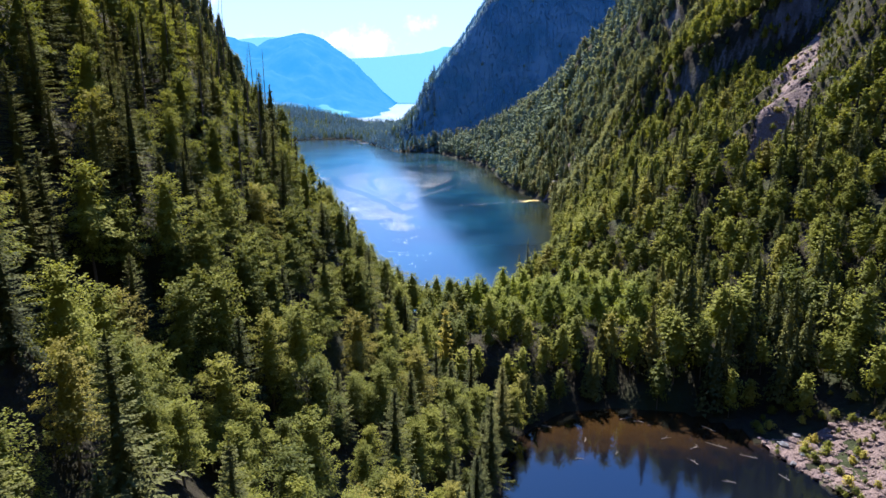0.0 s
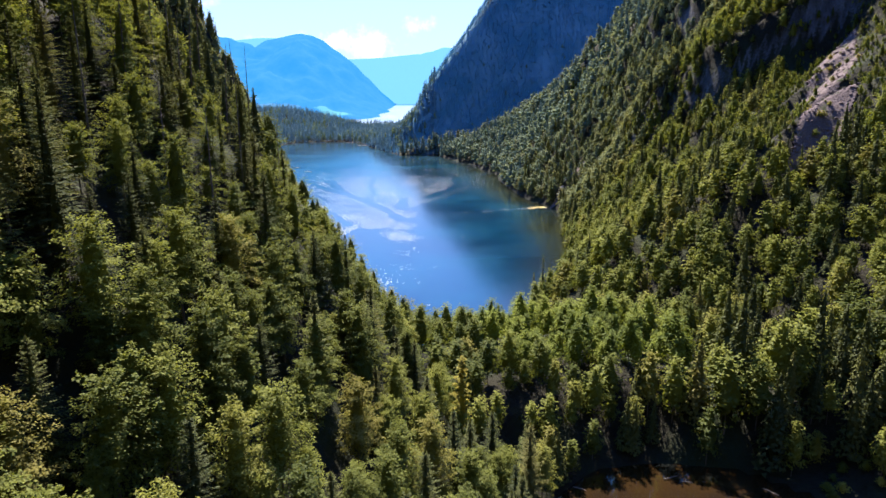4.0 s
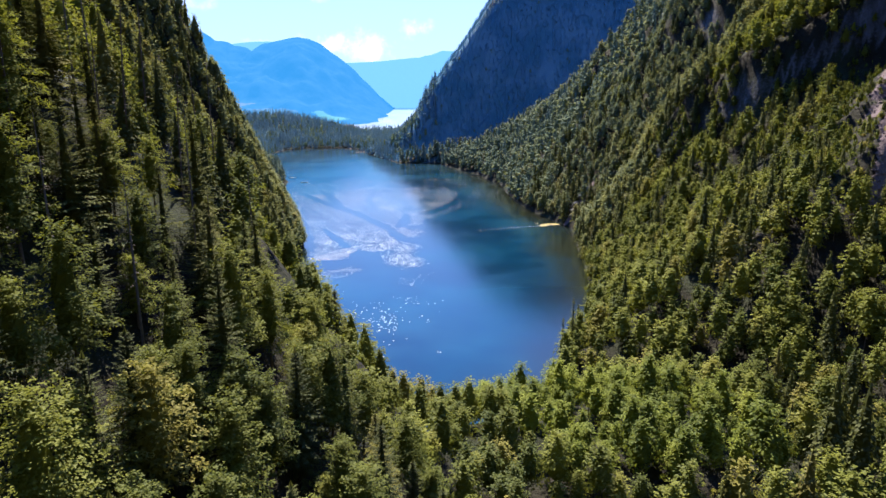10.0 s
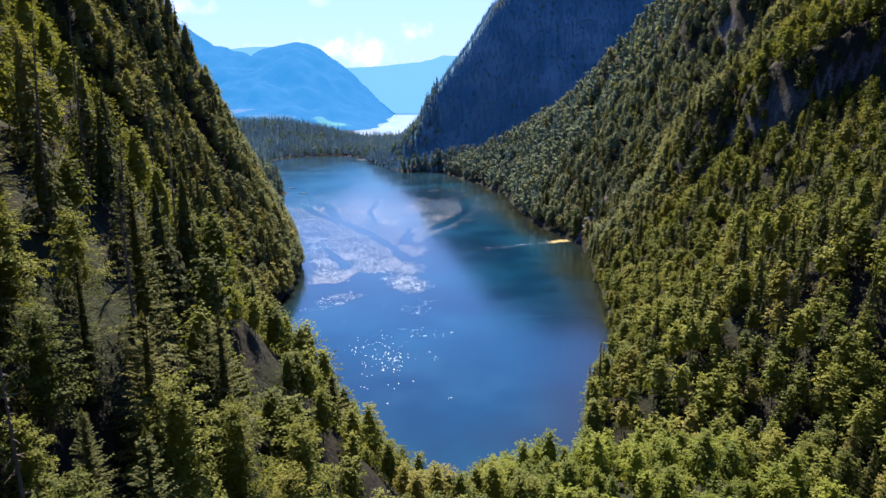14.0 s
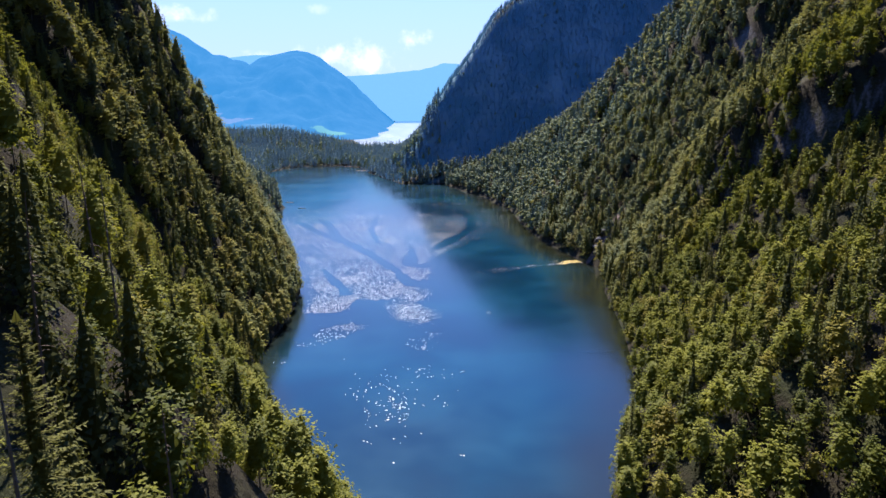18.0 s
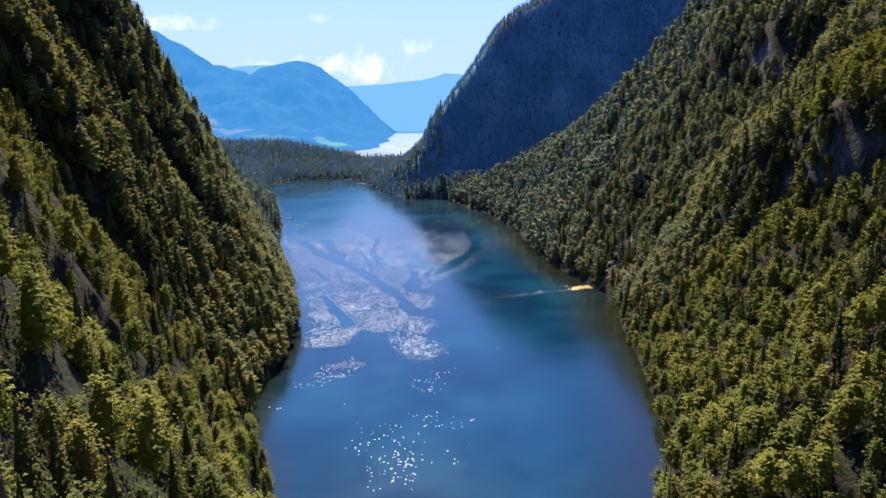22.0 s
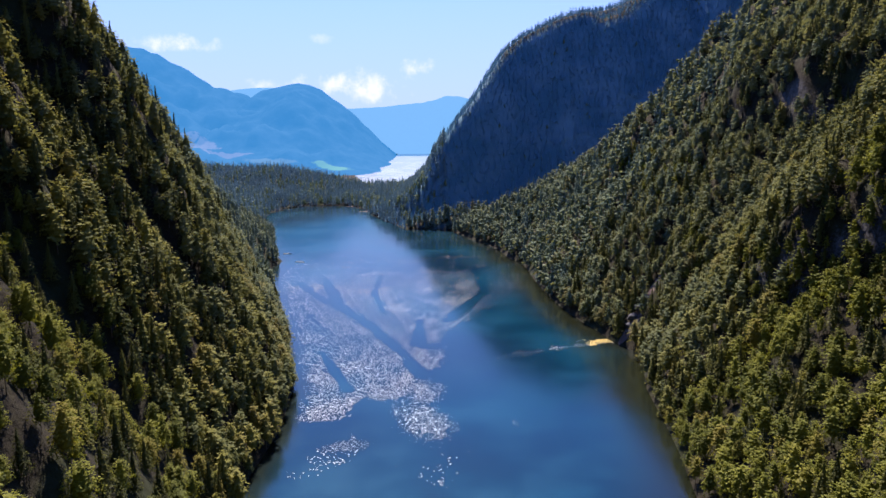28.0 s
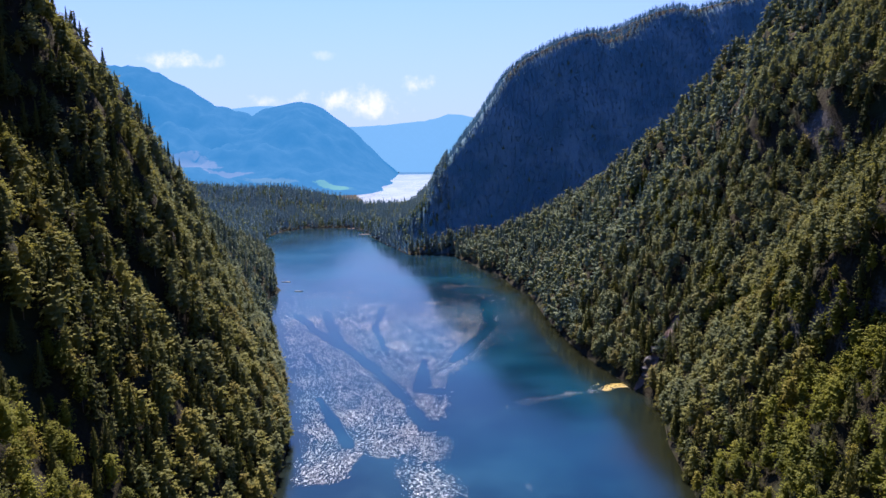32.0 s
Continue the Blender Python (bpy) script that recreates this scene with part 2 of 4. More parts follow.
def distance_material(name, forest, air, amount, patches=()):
    """Far land, its haze put in as an even blue glow."""
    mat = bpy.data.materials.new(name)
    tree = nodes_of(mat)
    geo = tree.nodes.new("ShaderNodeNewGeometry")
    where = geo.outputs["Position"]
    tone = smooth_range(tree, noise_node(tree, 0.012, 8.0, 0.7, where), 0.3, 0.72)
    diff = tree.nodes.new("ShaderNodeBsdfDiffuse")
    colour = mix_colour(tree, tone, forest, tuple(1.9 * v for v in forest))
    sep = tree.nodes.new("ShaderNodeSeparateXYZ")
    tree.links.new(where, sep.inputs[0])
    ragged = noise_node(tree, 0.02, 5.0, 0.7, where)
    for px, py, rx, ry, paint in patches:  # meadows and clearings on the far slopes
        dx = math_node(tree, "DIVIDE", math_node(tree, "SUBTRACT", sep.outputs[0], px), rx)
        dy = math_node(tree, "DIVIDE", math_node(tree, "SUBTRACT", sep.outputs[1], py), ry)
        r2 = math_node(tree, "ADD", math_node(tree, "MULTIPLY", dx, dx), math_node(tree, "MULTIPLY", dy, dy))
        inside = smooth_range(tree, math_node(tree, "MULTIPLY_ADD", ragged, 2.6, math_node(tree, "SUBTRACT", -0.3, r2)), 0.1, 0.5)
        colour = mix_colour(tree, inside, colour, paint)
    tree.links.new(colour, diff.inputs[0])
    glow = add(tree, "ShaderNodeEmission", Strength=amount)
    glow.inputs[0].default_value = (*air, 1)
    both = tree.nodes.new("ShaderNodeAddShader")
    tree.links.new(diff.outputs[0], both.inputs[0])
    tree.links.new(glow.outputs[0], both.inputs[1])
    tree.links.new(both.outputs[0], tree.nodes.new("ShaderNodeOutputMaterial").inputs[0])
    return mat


BROAD = leaf_material("broadleaf", (0.036, 0.052, 0.010), (0.205, 0.215, 0.024), (0.29, 0.31, 0.016), 0.6, 0.36, 0.012)
NEEDLE = leaf_material("needles", (0.024, 0.034, 0.012), (0.112, 0.116, 0.024), (0.15, 0.16, 0.025), 0.4, 0.22, 0.012)
# next five: distance haze put into the leaf colours, bluer and paler
DIM_NEEDLE = leaf_material("hazed_dim_needles", (0.06, 0.10, 0.085), (0.16, 0.21, 0.165), (0.12, 0.17, 0.12), 0.1, 0.18, 0.008)
FAR_NEEDLE = leaf_material("hazed_blue_needles", (0.118, 0.255, 0.345), (0.152, 0.295, 0.39), (0.12, 0.22, 0.3), 0.0, 0.2, 0.01)
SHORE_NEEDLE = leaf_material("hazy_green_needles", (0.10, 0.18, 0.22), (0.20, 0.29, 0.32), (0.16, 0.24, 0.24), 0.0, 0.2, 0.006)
FAR_BROAD = leaf_material("hazed_grey_leaves", (0.07, 0.115, 0.075), (0.24, 0.28, 0.14), (0.22, 0.28, 0.10), 0.2, 0.25, 0.006)
WALL_BROAD = leaf_material("hazed_olive_leaves", (0.055, 0.074, 0.032), (0.235, 0.228, 0.048), (0.31, 0.30, 0.04), 0.6, 0.34, 0.01, ((0.075, 0.125, 0.105), (0.22, 0.265, 0.17)))
FRESH = leaf_material("fresh_green_leaves", (0.046, 0.068, 0.009), (0.215, 0.242, 0.020), (0.31, 0.35, 0.014), 0.15, 0.38, 0.012)
BARK = surface("bark", bark_colour, 0.9)
DEADWOOD = surface("dead_wood", wood_colour, 0.8)
GROUND = surface("mountain_ground", ground_colour, 0.95, 2.5, 0.22)
STONE = surface("limestone", rock_colour, 0.9, 0.3, 1.5)
SCREE = surface("scree", scree_colour, 0.95, 1.6, 0.5)
LAKE = water_material("lake_water", (0.0002, 0.011, 0.022), (0.0004, 0.032, 0.058), 0.12, bank_tone=(0.008, 0.010, 0.005), calm=0.13)
POND = water_material("pond_water", (0.002, 0.003, 0.006), (0.003, 0.004, 0.007), 0.02, (0.022, 0.0125, 0.004))

# ---- the lie of the land ----


def table(v, *pairs):
    return np.interp(v, [p[0] for p in pairs], [p[1] for p in pairs])


def soft_min(a, b, k=18.0):
    m = np.minimum(a, b)
    return m - k * np.log1p(np.exp(-np.abs(a - b) / k)) 


def soft_max(a, b, k=6.0):
    m = np.maximum(a, b)
    return m + k * np.log1p(np.exp(-np.abs(a - b) / k)) - 0.0


def step(v, low, high):
    u = np.clip((v - low) / (high - low), 0, 1)
    return u * u * (3 - 2 * u)


class Lattice:
    """Smooth random numbers over the plan."""

    def __init__(self, seed):
        self.grid = np.random.RandomState(seed).rand(256, 256)

    def at(self, x, y, size):
        u, v = np.asarray(x) / size + 1000, np.asarray(y) / size + 1000
        i, j = np.floor(u).astype(int), np.floor(v).astype(int)
        f, g = u - i, v - j
        f, g = f * f * (3 - 2 * f), g * g * (3 - 2 * g)
        c = lambda a, b: self.grid[a % 256, b % 256]
        return (c(i, j) * (1 - f) + c(i + 1, j) * f) * (1 - g) + (c(i, j + 1) * (1 - f) + c(i + 1, j + 1) * f) * g - 0.5


LAT = Lattice(5)


def left_shore(y):
    return table(y, (-500, 60), (0, 42), (75, 36), (150, 35), (230, 30), (310, 30), (400, -30), (430, -66), (455, -86), (487, -102), (532, -122), (609, -155), (671, -171),
                 (753, -167), (844, -176), (969, -210), (1109, -257), (1306, -314), (1385, -346), (1475, -339), (1560, -380), (1822, -442), (2140, -556), (2305, -575), (2420, -560), (2500, -500), (2700, -480))


def right_shore(y):
    return table(y, (-500, 150), (150, 145), (235, 146), (300, 120), (400, 80), (458, 52), (484, 62), (545, 86), (574, 104), (612, 109), (637, 116), (709, 129), (763, 136), (825, 143),
                 (892, 160), (926, 163), (955, 152), (1081, 124), (1138, 117), (1268, 109), (1416, 108), (1470, 88), (1575, 77), (1700, 30), (1859, -19), (1888, -131), (2045, -200), (2304, -276), (2480, -350), (2520, -420), (2700, -460))


def cliff_rise(x, y):
    """How far up the rock step on the right-hand slope a place lies (0 foot, 1 top), and the step's height."""
    d = x - right_shore(y)
    w = table(y, (450, 300), (560, 250), (620, 225), (680, 122), (720, 104), (780, 74), (850, 62), (950, 72), (1050, 120), (1250, 130))
    a = table(y, (330, 0), (450, 35), (560, 62), (620, 70), (700, 78), (780, 62), (850, 38), (950, 14), (1050, 26), (1250, 20), (1400, 0))
    w = w + 26 * LAT.at(x, y, 60) + 12 * LAT.at(x, y, 22)
    return np.clip((d - w) / 24, 0, 1), a


def height(x, y):
    x, y = np.asarray(x, float), np.asarray(y, float)
    # left-hand wall of the valley
    d = left_shore(y) - x
    slope = table(y, (-200, 0.8), (0, 0.9), (75, 1.0), (150, 1.12), (250, 1.16), (310, 1.02), (400, 1.05), (480, 1.25), (609, 1.32), (700, 1.65), (1000, 1.65), (1200, 1.5), (1400, 1.15), (1500, 1.05), (1650, 0.6), (2000, 0.35), (2600, 0.22))
    cap = table(y, (0, 900), (900, 700), (1100, 420), (1300, 260), (1475, 190), (1650, 105), (2000, 70), (2600, 45))
    rib = 1 + np.clip(d / 60, 0, 1) * (np.where(y > 430, 0.62, np.where(y < 300, 0.26, 0.26 + (y - 300) * 0.0028)) * LAT.at(x * 0.25, y, 62) + 0.26 * LAT.at(x * 0.4, y, 27))
    hollow = np.where(y < 520, np.clip(0.80 + 0.0022 * d, 0.8, 1.1), 1.0)
    q = (y - 600 + 20 * LAT.at(x, y, 90) + 12 * LAT.at(x, y, 30) - 0.35 * d) / 74
    ledge = q - np.floor(q)
    ledge = np.where(ledge < 0.25, ledge / 0.25, (1 - ledge) / 0.75) * np.clip(LAT.at(x + 12, y, 60) + 0.7, 0, 1)
    terrace = 21 * ledge * np.clip((d - 14) / 50, 0, 1) * table(y, (300, 0), (400, 1), (1200, 1), (1500, 0.4))
    left = terrace + soft_min(slope * d * rib * hollow, cap + 0.12 * d)
    # right-hand slope with its rock step and the spur that ends it
    e = x - right_shore(y)
    slope = table(y, (-300, 0.6), (200, 0.6), (350, 0.62), (450, 0.66), (600, 0.84), (720, 0.97), (850, 1.12), (1050, 1.05), (1300, 1.22), (1600, 0.85), (1850, 0.4), (2600, 0.2))
    u, a = cliff_rise(x, y)
    rib = 1 + np.clip(e / 60, 0, 1) * (0.20 * LAT.at(x * 0.3 + 90, y, 75) + 0.13 * LAT.at(x * 0.5 + 300, y, 31))
    right = slope * e * rib + 0.8 * a * u
    w2 = table(y, (450, 420), (700, 290), (800, 215), (950, 190), (1090, 185), (1200, 230)) + 30 * LAT.at(x + 90, y, 70) + 14 * LAT.at(x, y + 50, 25)
    u2 = np.clip((e - w2) / 22, 0, 1)
    right = right + 46 * u2 * table(y, (620, 0), (720, 1), (1100, 1), (1250, 0))
    q = (y + 40 * LAT.at(x, y, 120) + 22 * LAT.at(x, y, 35) - 0.5 * e) / 58
    ledge = q - np.floor(q)
    ledge = np.where(ledge < 0.24, ledge / 0.24, (1 - ledge) / 0.76) * np.clip(LAT.at(x + 33, y, 48) + 0.62, 0, 1)
    right = right + 15 * ledge * np.clip((e - 18) / 50, 0, 1) * table(y, (330, 0), (430, 1), (1300, 1), (1500, 0.5))
    yc = table(x, (-300, 2100), (-100, 1900), (60, 1850), (200, 1720), (314, 1600), (360, 1450), (400, 1340), (500, 1320), (700, 1250), (900, 1200))
    zc = table(x, (-300, 30), (-100, 38), (60, 72), (200, 130), (314, 175), (360, 250), (400, 335), (500, 440), (700, 600), (900, 720))
    right = soft_min(right, np.maximum(zc + 1.2 * (yc - y), 34))
    # dark headland behind the spur
    top = table(x, (-330, -40), (-280, -10), (-200, 25), (-150, 45), (-85, 110), (-60, 165), (-16, 232), (64, 342), (145, 462), (209, 512), (306, 560), (467, 600), (580, 640), (757, 665), (1200, 740))
    foot = table(x, (-300, 2300), (-150, 2010), (-60, 1945), (60, 1925), (300, 1945), (600, 1930), (1200, 1850)) + 50 * LAT.at(x, x, 120)
    head = soft_min(top + 10 * LAT.at(x, y, 60), 2.1 * (y - foot) * (1 + 0.3 * LAT.at(x, y, 90)), 22)
    # rocky saddle between the two lakes
    bar = np.minimum(np.clip((y - table(x, (45, 255), (70, 261))) / table(x, (45, 30), (70, 15)), 0, 1), np.clip((table(x, (-20, 425), (40, 458)) - y) / 108, 0, 1))
    crest = table(x, (-60, 48), (0, 34), (40, 31), (80, 33), (115, 30), (140, 30), (200, 38))
    saddle = -8 + (crest + 8) * bar * bar * (3 - 2 * bar) * (y < 460)
    z = np.maximum(np.maximum(left, right), np.maximum(head, saddle))
    # beyond the far shore: wooded bar, then the next lake's ground, tilted up to fit the camera's view
    hill = table(x, (-1500, 125), (-690, 98), (-500, 66), (-380, 34), (-200, 24), (0, 50))
    far = 5 + hill * step(y, 2480, 2880) + 16 * LAT.at(x, y, 170)
    bank = 2490 + 30 * LAT.at(x, y, 90)
    z = np.where(y > bank, np.maximum(z, far * step(y, bank, bank + 60) - 1), z)
    plain = 40 + (y - 3100) * 0.0486
    z = np.where(y > 3100, np.maximum(np.minimum(z, plain + 2), plain + np.where((x > far_left(y)) & (x < 30), -4, 2.0)), z)
    # uneven surface, more of it on rock
    bumps = 3.0 * LAT.at(x, y, 38) + 1.6 * LAT.at(x, y, 15) + 0.9 * LAT.at(x, y, 7)
    rocky = 4 * u * (1 - u) * np.clip(a / 40, 0, 1) * (e > 0)
    bumps = bumps + rocky * (13 * LAT.at(x, y, 24) + 10 * LAT.at(x, y, 12))
    z = z + np.clip((z - 1) / 12, 0, 1) * bumps
    # the unseen head of the valley behind, made steep to keep sky light off the near trees
    z = np.where(y < -60, np.maximum(z, (-60 - y) * 1.3), z)
    # the beds of the lakes
    r = np.hypot((x - 84) / 66, (y - 165) / 108)
    kammer = np.where(r > 1, (r - 1) * 80, (r - 1) * 45) + 8
    z = np.where((y < 300) & (y > 0), np.maximum(np.minimum(z, np.maximum(kammer, -6)), np.where(r > 1.03, 9 + 2 * LAT.at(x, y, 12), -9)), z)
    return np.maximum(z, -8)


def far_left(y):
    return table(y, (3100, -560), (3400, -470), (4900, -330))


def grid_mesh(name, xs, ys, zs, material, smooth=True):
    nx, ny = len(xs), len(ys)
    gx, gy = np.meshgrid(xs, ys)
    co = np.stack([gx, gy, zs], -1).reshape(-1, 3)
    i = np.arange(nx - 1)[None, :] + nx * np.arange(ny - 1)[:, None]
    quads = np.stack([i, i + 1, i + nx + 1, i + nx], -1).reshape(-1, 4)
    return raw_mesh(name, co, quads, [material], smooth=smooth)


def raw_mesh(name, co, polys, materials, index=None, smooth=False, tint=None):
    me = bpy.data.meshes.new(name)
    n, k = polys.shape
    me.vertices.add(len(co))
    me.vertices.foreach_set("co", np.ascontiguousarray(co, np.float32).ravel())
    me.loops.add(n * k)
    me.loops.foreach_set("vertex_index", np.ascontiguousarray(polys, np.int32).ravel())
    me.polygons.add(n)
    me.polygons.foreach_set("loop_start", np.arange(0, n * k, k, dtype=np.int32))
    for m in materials:
        me.materials.append(m)
    if index is not None:
        me.polygons.foreach_set("material_index", np.ascontiguousarray(index, np.int32))
    me.polygons.foreach_set("use_smooth", np.full(n, smooth))
    if tint is not None:
        me.attributes.new("tint", "FLOAT", "POINT").data.foreach_set("value", np.ascontiguousarray(tint, np.float32))
    me.update(calc_edges=True)
    return me


def spaced(*stretches):
    out = []
    for a, b, s in stretches:
        out += list(np.arange(a, b, s))
    return np.array(out + [stretches[-1][1]])


GX = spaced((-4500, -900, 150), (-900, -380, 20), (-380, 460, 6), (460, 900, 16), (900, 4500, 150))
GY = spaced((-900, -60, 40), (-60, 1150, 6), (1150, 2100, 12), (2100, 3160, 20), (3160, 4940, 80))
mx, my = np.meshgrid(GX, GY)
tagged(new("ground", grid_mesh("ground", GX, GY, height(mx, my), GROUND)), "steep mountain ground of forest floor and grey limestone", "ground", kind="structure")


def sheet(name, corners, material, label, category):
    bm = bmesh.new()
    bm.faces.new([bm.verts.new(c) for c in corners])
    me = bpy.data.meshes.new(name)
    bm.to_mesh(me)
    me.materials.append(material)
    return tagged(new(name, me), label, category, kind="structure")


WX, WY = spaced((-720, -200, 20), (-200, 320, 6)), spaced((395, 1100, 8), (1100, 2600, 20))
wx, wy = np.meshgrid(WX, WY)
lake = grid_mesh("lake_water", WX, WY, 0 * wx, LAKE)
bank_mask = np.maximum(step(right_shore(wy) - wx + 16 * LAT.at(wx, wy, 30), 72, 2), 0.8 * step(wx - left_shore(wy) + 8 * LAT.at(wx, wy, 30), 22, 2)) * step(wy, 2000, 1500)
lake.attributes.new("tint", "FLOAT", "POINT").data.foreach_set("value", np.clip(bank_mask, 0, 1).astype(np.float32).ravel())
tagged(new("lake_water", lake), "deep blue mountain lake between wooded slopes", "lake", kind="structure")
sheet("pond_water", [(0, 20, 8), (175, 20, 8), (175, 296, 8), (0, 296, 8)], POND, "small brown mountain pond with sunken logs", "pond")
# the far lake's bright sheen is put into a pale grey base colour
FAR_LAKE = water_material("far_water_sheen", (0.40, 0.42, 0.45), (0.5, 0.52, 0.55), 0.3)
# tilted up with distance to fit the camera's view, like the ground round it
sheet("far_lake", [(-620, 3080, 39.0), (60, 3080, 39.0), (60, 4930, 129.0), (-420, 4930, 129.0)], FAR_LAKE, "distant lake with its pale sheen put into the colour", "lake")

# ---- far mountains ----


def mountain(name, crest, base_y, crest_y, material, label, seed, rough):
    xs = np.arange(crest[0][0], crest[-1][0] + 1, 22.0)
    v = np.linspace(0, 1, 40)
    lat = Lattice(seed)
    top = table(xs, *crest) + rough * lat.at(xs, xs * 0, 40) 
    gx, gv = np.meshgrid(xs, v)
    gy = base_y + (crest_y - base_y) * gv
    base = 38 + (base_y - 3100) * 0.0486 - 8
    shape = gv ** 0.9
    rel = (lat.at(gx, gy, 190) * 0.5 + lat.at(gx, gy, 80) * 0.3 + lat.at(gx, gy, 35) * 0.14) * (1 - gv) * gv * 1.6
    gz = base + (top[None, :] - base) * np.clip(shape + rel, -0.02, 1.0)
    gy = gy + 120 * lat.at(gx, gv * 300, 200) * gv * (1 - gv)
    me = grid_mesh(name, xs, v, gz, material)
    co = np.stack([gx, gy, gz], -1).reshape(-1, 3)
    me.vertices.foreach_set("co", np.ascontiguousarray(co, np.float32).ravel())
    me.update()
    return tagged(new(name, me), label, "mountain", kind="structure")


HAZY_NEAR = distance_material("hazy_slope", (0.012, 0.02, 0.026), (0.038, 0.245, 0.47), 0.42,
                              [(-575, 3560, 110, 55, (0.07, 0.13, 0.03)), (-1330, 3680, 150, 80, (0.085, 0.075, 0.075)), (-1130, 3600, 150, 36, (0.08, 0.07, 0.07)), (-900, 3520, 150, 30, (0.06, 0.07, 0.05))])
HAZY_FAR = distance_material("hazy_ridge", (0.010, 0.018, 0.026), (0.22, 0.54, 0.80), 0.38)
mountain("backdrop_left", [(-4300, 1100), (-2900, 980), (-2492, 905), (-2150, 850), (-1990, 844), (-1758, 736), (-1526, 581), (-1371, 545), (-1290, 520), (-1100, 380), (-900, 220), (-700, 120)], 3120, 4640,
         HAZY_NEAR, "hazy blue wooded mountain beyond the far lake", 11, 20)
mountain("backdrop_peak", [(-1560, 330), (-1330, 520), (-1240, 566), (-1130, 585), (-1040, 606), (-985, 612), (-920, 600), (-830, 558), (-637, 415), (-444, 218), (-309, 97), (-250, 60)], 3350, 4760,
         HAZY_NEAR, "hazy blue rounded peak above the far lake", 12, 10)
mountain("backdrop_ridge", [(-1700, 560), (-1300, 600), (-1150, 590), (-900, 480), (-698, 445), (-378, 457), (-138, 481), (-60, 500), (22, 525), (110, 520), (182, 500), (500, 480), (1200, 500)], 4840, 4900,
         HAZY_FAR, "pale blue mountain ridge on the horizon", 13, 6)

# ---- trees ----


def unit(v):
    return v / np.maximum(np.linalg.norm(v, axis=-1, keepdims=True), 1e-9)


def blades(centre, normal, size, rng, long=1.0, along=None):
    """One triangle at each centre, facing its normal."""
    n = len(centre)
    a = unit(np.cross(normal, rng.normal(size=(n, 3)))) if along is None else unit(along)
    b = np.cross(normal, a)
    s = size[:, None]
    return np.stack([centre + a * s * long, centre - a * s * 0.6 * long + b * s * 0.8, centre - a * s * 0.6 * long - b * s * 0.8], 1)


def crown_radius(u, wide):
    """Outline of a leafy crown: widest at a third of its height, drawn in below, pointed above."""
    return wide * np.minimum(1.0, 0.5 + 1.7 * u) * (1 - np.clip(u, 0, 1) ** 1.9) ** 0.8


def core(radius_of, low, high, sides, rings, seed):
    """The dense shaded inside of a crown: a lumpy closed hull."""
    rng = np.random.RandomState(seed + 7000)
    u = np.linspace(0.0, 1.0, rings + 2)[1:-1]
    a = np.arange(sides) * 2 * math.pi / sides
    r = radius_of(u)[:, None] * rng.uniform(0.8, 1.2, (rings, sides))
    t = a[None] + 0.5 * np.arange(rings)[:, None]
    p = np.stack([np.cos(t) * r, np.sin(t) * r, (low + (high - low) * u)[:, None] + 0 * t], -1)
    bottom, top = np.array([0, 0, low]), np.array([0, 0, high])
    tris = []
    for j in range(sides):
        k = (j + 1) % sides
        tris += [(bottom, p[0, k], p[0, j]), (top, p[-1, j], p[-1, k])]
        for i in range(rings - 1):
            tris += [(p[i, j], p[i, k], p[i + 1, k]), (p[i, j], p[i + 1, k], p[i + 1, j])]
    return np.array(tris)


def broad_crown(seed, leaves, size, tall=21.0, wide=4.6, sprays=None, dome=0.85, rough=0.32):
    """A leafy crown: layered leaf sprays at the ends of many limbs, over a dense inside."""
    rng = np.random.RandomState(seed)
    count = sprays or int(np.clip(leaves / 9, 9, 90))
    u = np.clip((np.arange(count) + rng.uniform(-0.5, 0.5, count)) / count, 0, 1) ** 0.85
    t = np.arange(count) * 2.39996 + rng.uniform(-0.5, 0.5, count)
    lump = 1 + 0.20 * np.sin(2 * t + seed) + 0.16 * np.sin(3 * t + 5 * u + 2.0 * seed)
    reach = crown_radius(u, wide) * lump * rng.uniform(0.40 + 0.25 * dome, 1.12 - 0.08 * dome, count)
    out = np.stack([np.cos(t), np.sin(t), 0 * t], -1)
    mid = out * reach[:, None] * 0.86 + np.stack([0 * t, 0 * t, tall * (0.26 + 0.71 * u)], -1)
    rise = (-0.42 + 1.25 * u ** 1.5 + rng.uniform(-0.2, 0.2, count))[:, None]
    away = unit(out + rise * np.array([0, 0, 1.0]))
    side = unit(np.cross(away, (0, 0, 1.0)) + 1e-6)
    over = unit(np.cross(side, away))
    long = wide * (0.42 - 0.16 * u) * rng.uniform(0.7, 1.35, count) * (1.25 if count == sprays else 1.0)
    which = rng.choice(count, leaves, p=long ** 2 / (long ** 2).sum())
    f, g = rng.uniform(-0.9, 1.0, leaves), rng.uniform(-1, 1, leaves)
    g = g * (0.72 - 0.42 * np.clip(f, -0.2, 1))
    h = rng.normal(size=leaves) * 0.11 - 0.30 * g * g - 0.12 * np.clip(f, 0, 1) ** 2
    k = long[which][:, None]
    c = mid[which] + k * (f[:, None] * away[which] + g[:, None] * side[which] + h[:, None] * over[which])
    ball = unit(c - (0, 0, tall * 0.52)) if dome > 0.5 else out[which]
    n = unit((1 - 0.6 * dome) * over[which] + dome * ball + 0.4 * g[:, None] * side[which] + (0, 0, 0.36) + rng.normal(size=(leaves, 3)) * rough)
    leafage = blades(c, n, size * rng.uniform(0.6, 1.35, leaves), rng)
